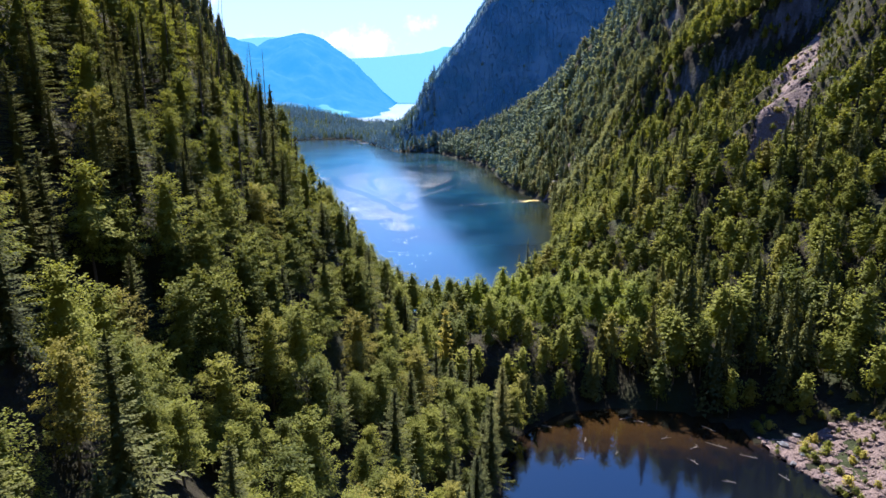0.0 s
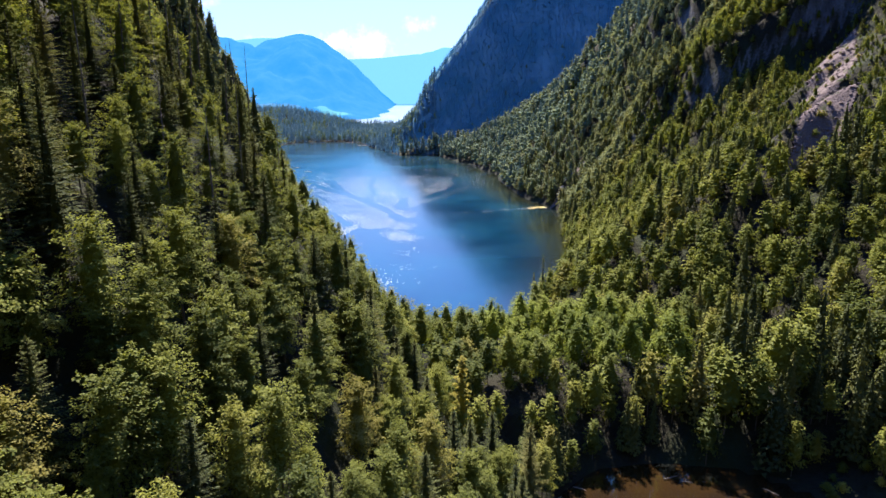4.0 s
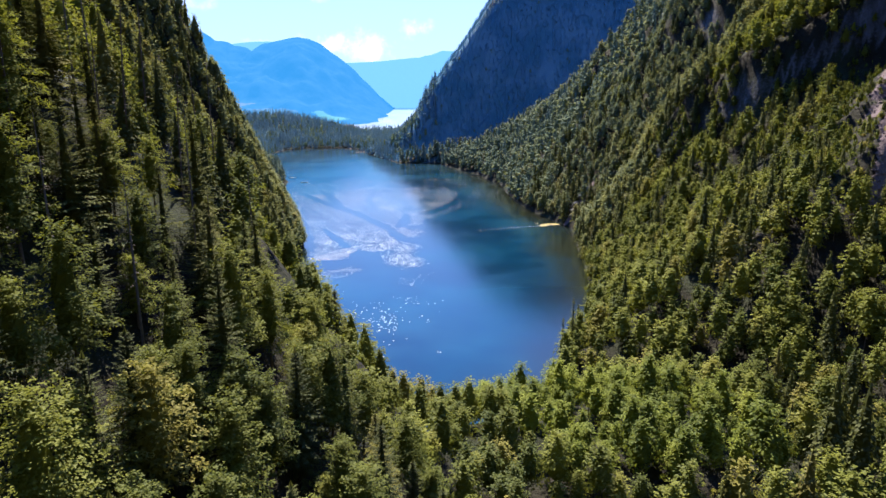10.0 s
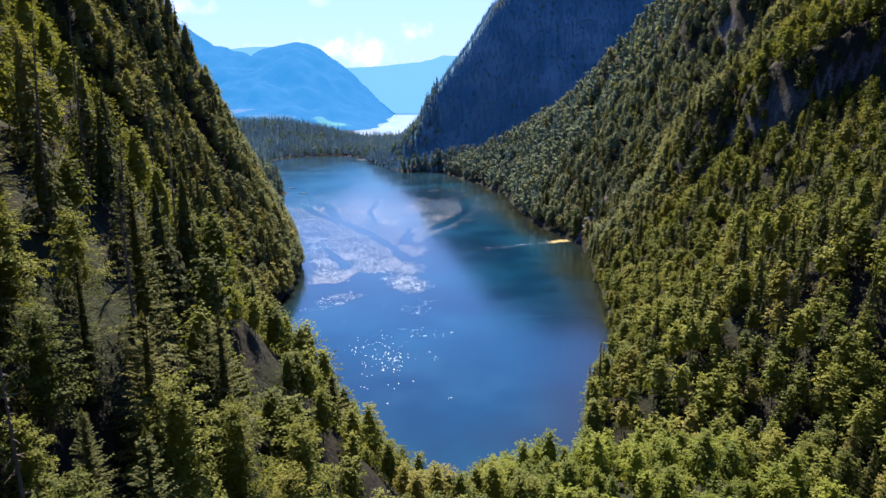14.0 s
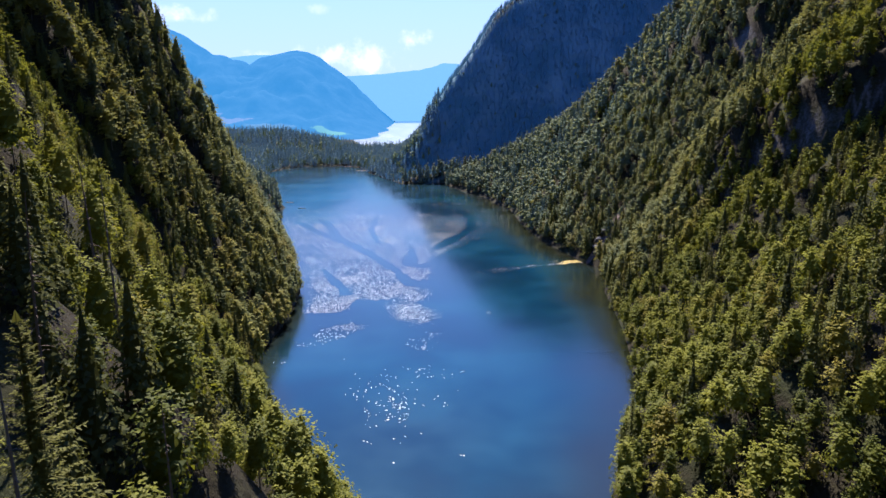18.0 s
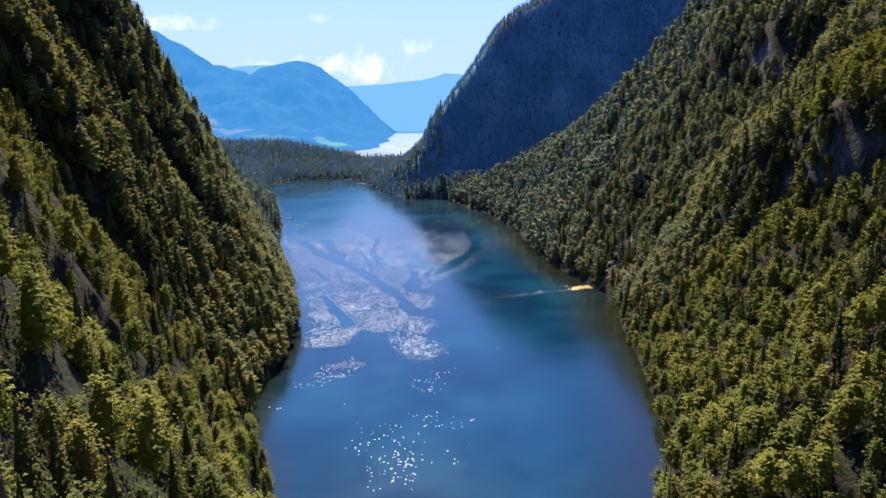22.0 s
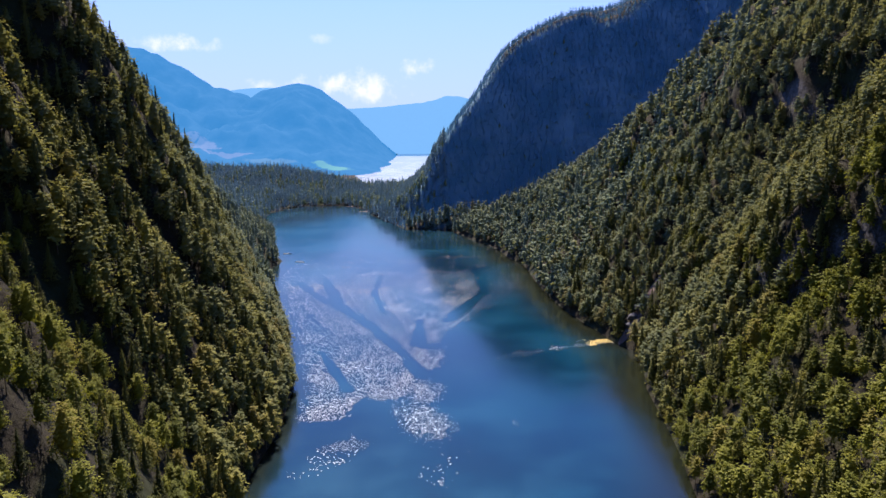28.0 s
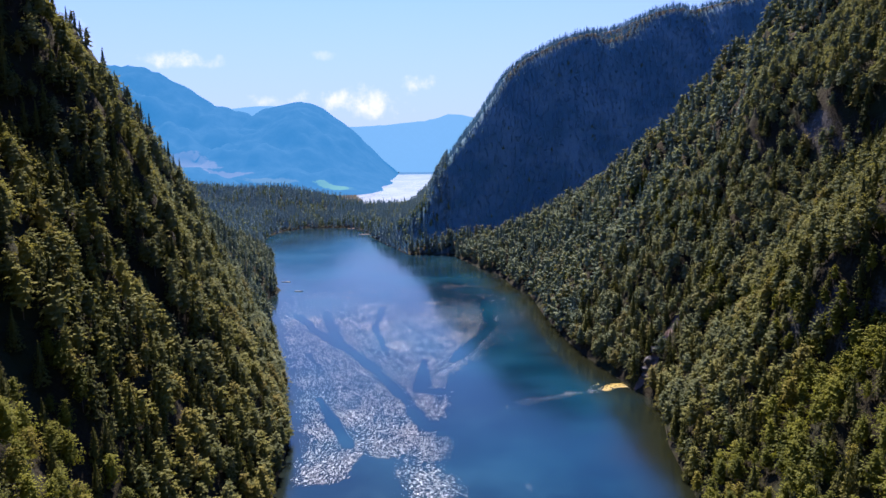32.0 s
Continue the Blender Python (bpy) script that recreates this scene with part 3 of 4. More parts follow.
    inside = core(lambda v: (0.20 + 0.40 * dome) * crown_radius(v, wide), tall * 0.27, tall * 0.93, 5 if leaves < 200 else 7, 2 if leaves < 60 else 3 if leaves < 200 else 5, seed)
    return np.concatenate([leafage, inside])


def spruce_crown(seed, whorls, arms, sprays, tall=25.0, wide=3.3, bare=0.08):
    """A conifer: whorls of drooping boughs, each a feathered chain of needle sprays, round a dense inside."""
    rng = np.random.RandomState(seed)
    k, j = np.meshgrid(np.arange(whorls), np.arange(arms), indexing="ij")
    k, j = k.ravel(), j.ravel()
    keep = rng.rand(len(k)) > 0.12
    k, j = k[keep], j[keep]
    n = len(k)
    u = np.clip((k + rng.uniform(-0.45, 0.45, n)) / whorls, 0, 0.985)
    lop = 1 + 0.25 * np.sin(2 * math.pi * j / arms + seed)
    r = (wide * (1 - u) ** 0.78 * lop + 0.35) * rng.uniform(0.55, 1.2, n)
    t = 2 * math.pi * (j + rng.uniform(-0.4, 0.4, n)) / arms + k * 1.3
    away = np.stack([np.cos(t), np.sin(t), -0.34 + 0.55 * u + rng.uniform(-0.12, 0.12, n)], -1)
    side = unit(np.cross(away, (0, 0, 1.0)))
    z = tall * (bare + (1 - bare) * u)
    out = []
    for q in range(sprays):
        f = (q + 0.6) / sprays
        base = np.stack([0 * z, 0 * z, z], -1) + away * (r * f)[:, None] + np.stack([0 * z, 0 * z, 0.18 * r * f * f], -1)
        for way in (-1, 0, 1):
            along = unit(away) * (1.0 if way == 0 else 0.75) + way * side * 0.9 + rng.normal(size=(n, 3)) * 0.14 - (0, 0, 0.18 * abs(way))
            w = np.maximum(0.22, r / sprays * (0.8 - 0.25 * f)) * rng.uniform(0.75, 1.25, n)
            nrm = unit(np.array([0, 0, 1.0]) + rng.normal(size=(n, 3)) * 0.28 + away * 0.3 + way * 0.3 * side)
            a = unit(along)
            b = np.cross(nrm, a)
            c = base + a * (w * (0.9 if way else 0.3))[:, None]
            out.append(np.stack([c + a * w[:, None] * 1.1, c - a * w[:, None] * 0.7 + b * w[:, None] * 0.42, c - a * w[:, None] * 0.7 - b * w[:, None] * 0.42], 1))
    for a in ((1.0, 0, 0), (0, 1.0, 0)):
        out.append(blades(np.array([[0, 0, tall]]), np.array([a]), np.array([0.6]), rng, 1.4, np.array([[0, 0, 1.0]])))
    out.append(core(lambda v: 0.24 * wide * (1 - v) ** 0.9 * np.minimum(1, 0.4 + 4 * v), tall * (bare + 0.02), tall * 0.96, 6, 6, seed))
    return np.concatenate(out)


def cone_crown(seed, leaves, size, tall, wide):
    """A conifer farther off: a ragged layered cone of drooping sprays."""
    rng = np.random.RandomState(seed)
    u = 1 - np.sqrt(rng.uniform(0.0, 1, leaves))
    t = np.arange(leaves) * 2.39996 + rng.uniform(-0.5, 0.5, leaves)
    tier = u * 8 + 0.4 * np.sin(2 * t + seed)
    tier = tier - np.floor(tier)
    r = wide * (1 - u) ** 0.85 * (1.08 - 0.42 * tier) * rng.uniform(0.75, 1.1, leaves) * (1 + 0.16 * np.sin(3 * t + seed)) + 0.15
    c = np.stack([np.cos(t) * r, np.sin(t) * r, tall * (0.06 + 0.92 * u)], -1)
    n = unit(np.stack([np.cos(t) * 0.75, np.sin(t) * 0.75, 0.5 + 0.5 * tier], -1) + rng.normal(size=(leaves, 3)) * 0.28)
    tip = blades(np.array([[0, 0, tall * 0.95]] * 2), np.array([(1.0, 0, 0), (0, 1.0, 0)]), np.array([size * 0.7] * 2), rng, 1.5, np.array([[0, 0, 1.0]] * 2))
    inside = core(lambda v: 0.52 * wide * (1 - v) ** 0.85 * np.minimum(1, 0.5 + 5 * v), tall * 0.05, tall * 0.97, 4 if leaves < 60 else 5, 2 if leaves < 60 else 3, seed)
    return np.concatenate([blades(c, n, size * rng.uniform(0.7, 1.3, leaves) * (1.15 - 0.6 * u), rng), tip, inside])


def far_templates(leaves, size, sprays, spray, wide=6.4):
    crowns = [broad_crown(40 + i, leaves, size, 22 + 2 * (i % 3), wide + 0.8 * (i % 2)) for i in range(5)]
    cones = [cone_crown(60 + i, sprays, spray, 27 + 2 * (i % 3), 0.78 * wide + 0.6 * (i % 2)) for i in range(4)]
    return [(c, np.zeros(len(c), int)) for c in crowns] + [(c, np.ones(len(c), int)) for c in cones]


def stem(tall, thick, sides=4, lean=0.0):
    a = np.arange(sides) * 2 * math.pi / sides
    ring = np.stack([np.cos(a), np.sin(a), 0 * a], -1)
    low, high = ring * thick + (0, 0, -2.0), ring * thick * 0.25 + (lean, 0, tall)
    tris = []
    for i in range(sides):
        j = (i + 1) % sides
        tris += [(low[i], low[j], high[j]), (low[i], high[j], high[i])]
    return np.array(tris)


def forest(name, label, spots, kind_of, size, turn, tint, templates, needle, broad):
    """One mesh of many trees. templates: for each kind, (triangles, material index of each)."""
    cos, idx, tin = [], [], []
    for k, (tri, mat) in enumerate(templates):
        pick = np.nonzero(kind_of == k)[0]
        if not len(pick):
            continue
        c, s = np.cos(turn[pick]), np.sin(turn[pick])
        v = tri.reshape(-1, 3)
        w = size[pick]
        x = (v[None, :, 0] * c[:, None] - v[None, :, 1] * s[:, None]) * (w * 1.0)[:, None] + spots[pick, 0][:, None]
        y = (v[None, :, 0] * s[:, None] + v[None, :, 1] * c[:, None]) * (w * 1.0)[:, None] + spots[pick, 1][:, None]
        z = v[None, :, 2] * w[:, None] + spots[pick, 2][:, None]
        cos.append(np.stack([x, y, z], -1).reshape(-1, 3))
        idx.append(np.tile(mat, len(pick)))
        tin.append(np.repeat(tint[pick], len(v)))
    co = np.concatenate(cos)
    me = raw_mesh(name, co, np.arange(len(co)).reshape(-1, 3), [broad, needle, BARK], np.concatenate(idx), tint=np.concatenate(tin))
    return tagged(new(name, me), label, "forest", kind="stuff")


def with_stem(crown, mat, tall, thick, sides=3):
    st = stem(tall, thick, sides)
    return np.concatenate([crown, st]), np.array([mat] * len(crown) + [2] * len(st))


def mid_templates(leaves, size, sprays, spray, wide=6.2):
    broad = [with_stem(broad_crown(40 + i, leaves, size, 22 + 2.2 * (i % 3), wide + 0.8 * (i % 2)), 0, 14, 0.3) for i in range(5)]
    spruce = [with_stem(cone_crown(60 + i, sprays, spray, 27 + 2.5 * (i % 3), 0.80 * wide + 0.7 * (i % 2)), 1, 24, 0.3) for i in range(4)]
    return broad + spruce


def scatter(x0, x1, y0, y1, gap, seed, gap_y=None):
    rng = np.random.RandomState(seed)
    gx, gy = np.meshgrid(np.arange(x0, x1, gap), np.arange(y0, y1, gap_y or gap))
    x = (gx + rng.uniform(-0.42, 0.42, gx.shape) * gap).ravel()
    y = (gy + rng.uniform(-0.42, 0.42, gy.shape) * (gap_y or gap)).ravel()
    return x, y, rng


def near_line(x, y, line):
    best = np.full(np.shape(x), 1e9)
    for (ax, ay), (bx, by) in zip(line, line[1:]):
        t = np.clip(((x - ax) * (bx - ax) + (y - ay) * (by - ay)) / ((bx - ax) ** 2 + (by - ay) ** 2), 0, 1)
        best = np.minimum(best, np.hypot(x - ax - t * (bx - ax), y - ay - t * (by - ay)))
    return best


def in_scree(x, y):
    """The bare rock slide on the right-hand slope, and the stony bank of the pond."""
    u = (y - 455) / 170
    mid = 238 + 108 * u
    slide = (u > -0.12) & (u < 0.86) & (np.abs(x - mid - 14 * LAT.at(x, y, 14)) < 15 + 18 * LAT.at(y, x, 25) + 5 * np.clip(u, 0, 1))
    bank = (y > 170) & (y < 242) & (x > 138) & (x < 188 - 0.25 * np.abs(y - 215)) & (LAT.at(x, y, 10) > -0.34)
    stream = near_line(x, y, [(160, 954), (176, 964), (205, 984)]) < 7 + 4 * LAT.at(x, y, 8)
    return slide | bank | stream


def bare_rock(x, y):
    u, a = cliff_rise(x, y)
    return (u > 0.05) & (u < 0.95) & (a > 52) & (LAT.at(x, y, 26) + 0.7 * LAT.at(x, y, 11) > 0.42)


def wooded(x, y, rng):
    z = height(x, y)
    e = 3.0
    steep = np.hypot(height(x + e, y) - height(x - e, y), height(x, y + e) - height(x, y - e)) / (2 * e)
    u, a = cliff_rise(x, y)
    bare = bare_rock(x, y)
    bare = bare | ((LAT.at(x + 500, y, 21) + 0.5 * LAT.at(x, y, 60) < -0.5) & (y > 420))
    level = np.where((y < 300) & (x > 10) & (x < 180), 8.3, -0.2)
    keep = (z > level) & ~bare & ~in_scree(x, y) & (np.hypot(x + 50, y - 308) > 9) & ~((x > 134) & (x < 186) & (y > 165) & (y < 252)) & ((steep < 4.2) | (rng.rand(len(x)) < 0.5))
    return keep, z



def grow(name, label, box, gap, seed, templates, spruce_share, keep_more=None, big=1.0, gap_y=None, needle=None, broad=None):
    x, y, rng = scatter(*box, gap, seed, gap_y)
    if keep_more is not None:
        m = keep_more(x, y)
        x, y = x[m], y[m]
    keep, z = wooded(x, y, rng)
    x, y, z = x[keep], y[keep], z[keep]
    n = len(x)
    share = spruce_share + 0.55 * LAT.at(x, y, 45) + 0.3 * LAT.at(x, y, 12) - 0.6 * ((y > 262) & (y < 480) & (x > -70) & (x < 120))
    share = share + 0.5 * ((y > 262) & (y < 312) & (x > 60) & (x < 175)) - 0.15 * ((y > 100) & (y < 180) & (x > -78) & (x < 10)) + 0.12 * ((y > 195) & (y < 275) & (x > -112) & (x < -45)) + 0.08 * ((y > 60) & (y < 330) & (x < -58))
    is_spruce = rng.rand(n) < share
    kind_of = np.where(is_spruce, 5 + rng.randint(0, 4, n), rng.randint(0, 5, n))
    off = x - 238 - 0.635 * (y - 455)
    low = 1 - 0.6 * step(off, -46, -28) * step(off, 110, 70) * step(y, 425, 450) * step(y, 650, 625)
    low = low * (1 - 0.3 * step(np.hypot(x + 46, y - 300), 34, 14))
    tall = 1 + 0.3 * ((y > 240) & (y < 312) & (x > 95) & (x < 200))
    size = big * low * tall * np.where(is_spruce, rng.uniform(0.7, 1.2, n), rng.uniform(0.6, 1.2, n))
    tint = np.clip(0.5 + 0.8 * LAT.at(x + 70, y, 30) + rng.uniform(-0.5, 0.5, n), 0, 1)
    print(name, n, "trees")
    spots = np.stack([x, y, z - 0.3], -1)
    turn = rng.uniform(0, 6.28, n)
    if templates is None:
        return spots, is_spruce, size, turn
    return forest(name, label, spots, kind_of, size, turn, tint * 0.999, templates, needle or NEEDLE, broad or BROAD)


MID_NEAR = mid_templates(880, 0.54, 600, 0.66, 6.2)
MID = mid_templates(520, 0.70, 380, 0.82, 6.6)
WALL = mid_templates(330, 0.88, 230, 1.0, 6.5)
MID_FAR = mid_templates(230, 1.05, 180, 1.15, 6.4)
FAR = far_templates(84, 1.6, 62, 1.65, 6.6)
LOW = far_templates(20, 2.7, 20, 2.5, 6.2)


def near_stretch(x, y):
    """The part of the left-hand slope and the saddle that is built tree by tree."""
    return (y < 262) & (x > -112) & (x < 32)


def left_wood(x, y):
    return (x < np.where(y < 300, 32, left_shore(y))) & (x > left_shore(y) - 195)


grow("forest_left", "dense mixed forest on the steep shaded slope", (-420, 60, 20, 640), 8.8, 1, MID_NEAR, 0.26, lambda x, y: left_wood(x, y) & ~near_stretch(x, y), 0.86, gap_y=11.6)
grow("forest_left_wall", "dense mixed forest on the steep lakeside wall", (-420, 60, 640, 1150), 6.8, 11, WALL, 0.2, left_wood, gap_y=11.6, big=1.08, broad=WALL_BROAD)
grow("forest_right", "sunlit leafy forest above the lake", (30, 480, 400, 760), 9.4, 2, MID, 0.18, lambda x, y: x > right_shore(y), gap_y=11.4)
grow("forest_pond", "leafy forest round the pond and above the saddle", (30, 330, 110, 400), 9.6, 15, MID_NEAR, 0.2, lambda x, y: x > np.where(y < 300, 32, right_shore(y)), gap_y=10.2)
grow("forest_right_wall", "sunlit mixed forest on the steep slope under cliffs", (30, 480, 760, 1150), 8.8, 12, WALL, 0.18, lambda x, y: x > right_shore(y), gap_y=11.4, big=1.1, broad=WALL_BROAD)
grow("forest_saddle", "leafy trees on the saddle between two lakes", (-90, 128, 258, 470), 8.6, 3, MID_NEAR, -0.1, lambda x, y: ~left_wood(x, y) & (x < np.where(y < 300, 32, right_shore(y))), 0.9, broad=FRESH)
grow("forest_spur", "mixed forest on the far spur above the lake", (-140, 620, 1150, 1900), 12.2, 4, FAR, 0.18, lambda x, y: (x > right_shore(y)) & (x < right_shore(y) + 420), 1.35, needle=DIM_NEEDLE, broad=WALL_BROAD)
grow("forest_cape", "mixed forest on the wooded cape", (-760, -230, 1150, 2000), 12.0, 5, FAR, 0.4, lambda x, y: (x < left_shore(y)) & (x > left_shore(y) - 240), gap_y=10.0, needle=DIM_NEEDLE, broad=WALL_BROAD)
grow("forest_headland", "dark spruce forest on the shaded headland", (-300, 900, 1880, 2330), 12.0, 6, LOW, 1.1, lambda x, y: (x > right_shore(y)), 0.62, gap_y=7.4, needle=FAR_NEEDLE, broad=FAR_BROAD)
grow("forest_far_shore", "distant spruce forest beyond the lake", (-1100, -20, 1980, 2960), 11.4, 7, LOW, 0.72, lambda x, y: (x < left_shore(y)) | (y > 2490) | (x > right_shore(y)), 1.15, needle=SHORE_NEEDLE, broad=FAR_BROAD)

def on_step(x, y):
    u, a = cliff_rise(x, y)
    return (u > 0.02) & (u < 0.98) & (a > 12) & (x > right_shore(y) + 20)


grow("forest_cliff", "small trees clinging to rock ledges", (150, 460, 380, 1380), 5.8, 9, MID_FAR, 0.25, on_step, 0.7)

grow("slope_shrubs", "low yellow-green shrubs beside the rock slide", (205, 430, 425, 660), 4.6, 16, FAR, 0.0, lambda x, y: (np.abs(x - 262 - 0.635 * (y - 455)) < 62), 0.5, broad=FRESH)

# ---- trees of the near slope, one by one ----


def part(name, me, parent, label=""):
    ob = new(name, me)
    ob.parent = parent
    return tagged(ob, label)


def limbs(tall, thick, count, reach, seed, low=0.35):
    """A trunk with limbs: tapered, seven-sided, slightly bent."""
    rng = np.random.RandomState(seed)

    def tube(path, radii, sides):
        a = np.arange(sides) * 2 * math.pi / sides
        rings = [np.asarray(p) + np.stack([np.cos(a) * r, np.sin(a) * r, 0 * a], -1) for p, r in zip(path, radii)]
        tris = []
        for lo, hi in zip(rings, rings[1:]):
            for i in range(sides):
                j = (i + 1) % sides
                tris += [(lo[i], lo[j], hi[j]), (lo[i], hi[j], hi[i])]
        return tris

    bend = np.cumsum(rng.normal(size=(6, 2)) * 0.12, 0)
    path = [(bend[i][0], bend[i][1], -1.5 + (tall + 1.5) * i / 5) for i in range(6)]
    tris = tube(path, [thick * (1 - 0.17 * i) for i in range(6)], 7)
    for k in range(count):
        u = low + (0.92 - low) * (k + rng.rand()) / count
        z, t = tall * u, rng.uniform(0, 6.28)
        r = reach * (1.1 - u) * rng.uniform(0.7, 1.2)
        p0 = np.array([np.interp(z, [p[2] for p in path], [p[0] for p in path]), np.interp(z, [p[2] for p in path], [p[1] for p in path]), z])
        p2 = p0 + (math.cos(t) * r, math.sin(t) * r, r * rng.uniform(0.1, 0.7))
        p1 = (p0 + p2) / 2 + (0, 0, 0.15 * r)
        tris += tube([p0, p1, p2], [thick * 0.32, thick * 0.2, thick * 0.06], 3)
    return np.array(tris)


def tri_mesh(name, tris, material):
    co = tris.reshape(-1, 3)
    return raw_mesh(name, co, np.arange(len(co)).reshape(-1, 3), [material])


def tree_model(name, category, label, crown, stem_tris, leaf):
    thing = tagged(new(name), label, category, "trees on the near slope")
    part("trunk", tri_mesh("trunk", stem_tris, BARK), thing)
    part("crown", tri_mesh("crown", crown, leaf), thing)
    return thing


BROAD_MODELS = [tree_model("broadleaf_tree", "tree", "tall leafy beech tree with a sunlit crown on the slope",
                           broad_crown(100 + i, 6000, 0.25, 23 + 2 * (i % 3), 5.8 + 0.6 * (i % 2), 54, 0.4), limbs(20, 0.34, 12, 5.2, 200 + i), BROAD) for i in range(5)]
SPRUCE_MODELS = [tree_model("spruce_tree", "tree", "tall dark green spruce with layered drooping branches",
                            spruce_crown(120 + i, 34, 12, 8, 27 + 2.5 * (i % 3), 5.4 + 0.7 * (i % 2)), limbs(28, 0.32, 0, 1, 220 + i), NEEDLE) for i in range(4)]
spots, is_spruce, size, turn = grow("near", "", (-112, 34, 24, 262), 9.4, 8, None, 0.36, near_stretch, gap_y=10.4)
used = set()
for k in range(len(spots)):
    models = SPRUCE_MODELS if is_spruce[k] else BROAD_MODELS
    model = models[k % len(models)]
    m = Matrix.LocRotScale(Vector(spots[k]), Euler((0, 0, turn[k])), None)
    if model.name not in used:
        used.add(model.name)
        model.scale = (size[k],) * 3
        model.matrix_basis = m @ Matrix.Diagonal((*model.scale, 1))
    else:
        model.scale, old = (size[k],) * 3, tuple(model.scale)
        copy_thing(model, m)
        model.scale = old

# ---- what floats on the lake ----
CHANNELS = [([(-226, 1300), (-178, 1128), (-125, 1036), (-80, 932), (-51, 842)], 8), ([(-139, 1330), (-139, 1208), (-117, 1101)], 4),
            ([(-263, 1280), (-225, 1200), (-196, 1150)], 6), ([(-169, 943), (-150, 895), (-125, 834)], 4.5),
            ([(25, 1377), (26, 1214), (-10, 1110), (-33, 1053)], 8), ([(-66, 1054), (-67, 962), (-45, 955)], 8), ([(-212, 1090), (-190, 1045)], 3)]


def film_cover(x, y, skin=False):
    """How thickly pollen and leaves cover the water, 0 to 1."""
    wob = 26 * LAT.at(x, y, 40) + 12 * LAT.at(x, y, 14)
    fine = 9 * LAT.at(x, y, 14) + 6 * LAT.at(x, y, 6)
    east = table(y, (770, -70), (862, -62), (900, -38), (1000, -36), (1053, -6), (1130, 34), (1223, 78), (1380, 92), (1520, 70))
    low = table(x, (-170, 772), (-122, 764), (-110, 815), (-80, 802), (-62, 830), (-30, 880))
    drawn = LAT.at(x * 0.16, y, 9) + 0.7 * LAT.at(x * 0.1, y, 23)
    fade = 12 + 125 * step(y, 1050, 1250)
    cover = step(east + fine - x, -0.3 * fade, fade) * step(y - low + fine, 0, 9) * step(x - left_shore(y) + fine, 6, 26)
    cover = cover * (1 - step(y, 1230, 1420) * (0.55 - 0.9 * drawn)) * step(1540 + wob - y, 0, 60)
    for line, width in CHANNELS:
        cover = cover * step(near_line(x, y, line) + 0.22 * wob, width * 0.6, width * 1.4)
    cover = cover * (0.75 + 0.7 * LAT.at(x, y, 33) + 0.5 * LAT.at(x, y, 12))
    lobe = step(1 - np.hypot((x + 118 - 0.45 * (y - 712)) / 24, (y - 710) / 36) + fine / 16, 0, 0.8)
    loose = 0.5 * step(1 - np.hypot((x + 52 + 0.12 * (y - 780)) / 26, (y - 785) / 110) + wob / 26, 0, 1.1)
    spark = 0.5 * step(1 - np.hypot((x + 58 + 0.16 * (y - 580)) / (14 + 0.26 * np.clip(y - 490, 0, 200)), (y - 572) / 80) + fine / 12, 0.1, 1.3)
    arm = 0.22 * step(1 - np.hypot((x + 34) / 28, (y - 622) / 26) + fine / 9, 0.1, 1.2)
    drift = 0.12 * step(LAT.at(x, y, 55) + LAT.at(x, y, 17), 0.38, 0.6) * (x < 20) * (y > 470) * (y < 800)
    lines = np.minimum(near_line(x, y, [(-43, 1497), (60, 1478)]), near_line(x, y, [(-34, 1425), (40, 1405)]))
    lines = 0.8 * step(5 - lines + 0.35 * fine, 0, 6)
    trail = 0.9 * step(x, 0, 110) * step(9 - near_line(x, y, [(146, 962), (90, 945), (18, 919)]) + 1.3 * fine, 0, 14)
    if skin:
        return np.clip(np.maximum(0.6 * cover * (0.16 + 0.84 * step(y, 860, 1200)), lines), 0, 1)
    return np.clip(np.maximum.reduce([0.6 * cover, 0.45 * lobe, loose, spark, arm, drift, trail, lines]), 0, 1)


def flakes(name, label, material, box, tries, seed, cover_of, small, large):
    rng = np.random.RandomState(seed)
    x, y = rng.uniform(box[0], box[1], tries), rng.uniform(box[2], box[3], tries)
    keep = (rng.rand(tries) < cover_of(x, y)) & (x > left_shore(y) + 4) & (x < right_shore(y) - 2)
    x, y = x[keep], y[keep]
    n = len(x)
    r, a = rng.uniform(small, large, n), rng.uniform(0, 6.28, n)
    corners = []
    for k in range(4):
        t = a + k * math.pi / 2 + rng.uniform(-0.4, 0.4, n)
        q = r * rng.uniform(0.6, 1.2, n)
        corners.append(np.stack([x + q * np.cos(t), y + q * np.sin(t), 0.05 + rng.uniform(-0.01, 0.02, n)], -1))
    co = np.stack(corners, 1).reshape(-1, 3)
    print(name, n)
    return tagged(new(name, raw_mesh(name, co, np.arange(4 * n).reshape(-1, 4), [material])), label, "floating leaves", kind="stuff")


def pollen_colour(tree, geo):
    return mix_colour(tree, geo.outputs["Random Per Island"], (0.24, 0.24, 0.24), (0.54, 0.54, 0.54))


def yellow_colour(tree, geo):
    return mix_colour(tree, geo.outputs["Random Per Island"], (0.42, 0.31, 0.06), (0.56, 0.45, 0.12))


POLLEN = surface("pollen", pollen_colour, 0.8, spec=0.08)
# sun glints on the drifting leaves put in as a paler colour
LEAF_GLINT = surface("leaf_glint", lambda tree, geo: mix_colour(tree, geo.outputs["Random Per Island"], (0.34, 0.34, 0.32), (0.7, 0.7, 0.66)), 0.4, spec=0.3)
YELLOW = surface("yellow_pollen", yellow_colour, 0.5)


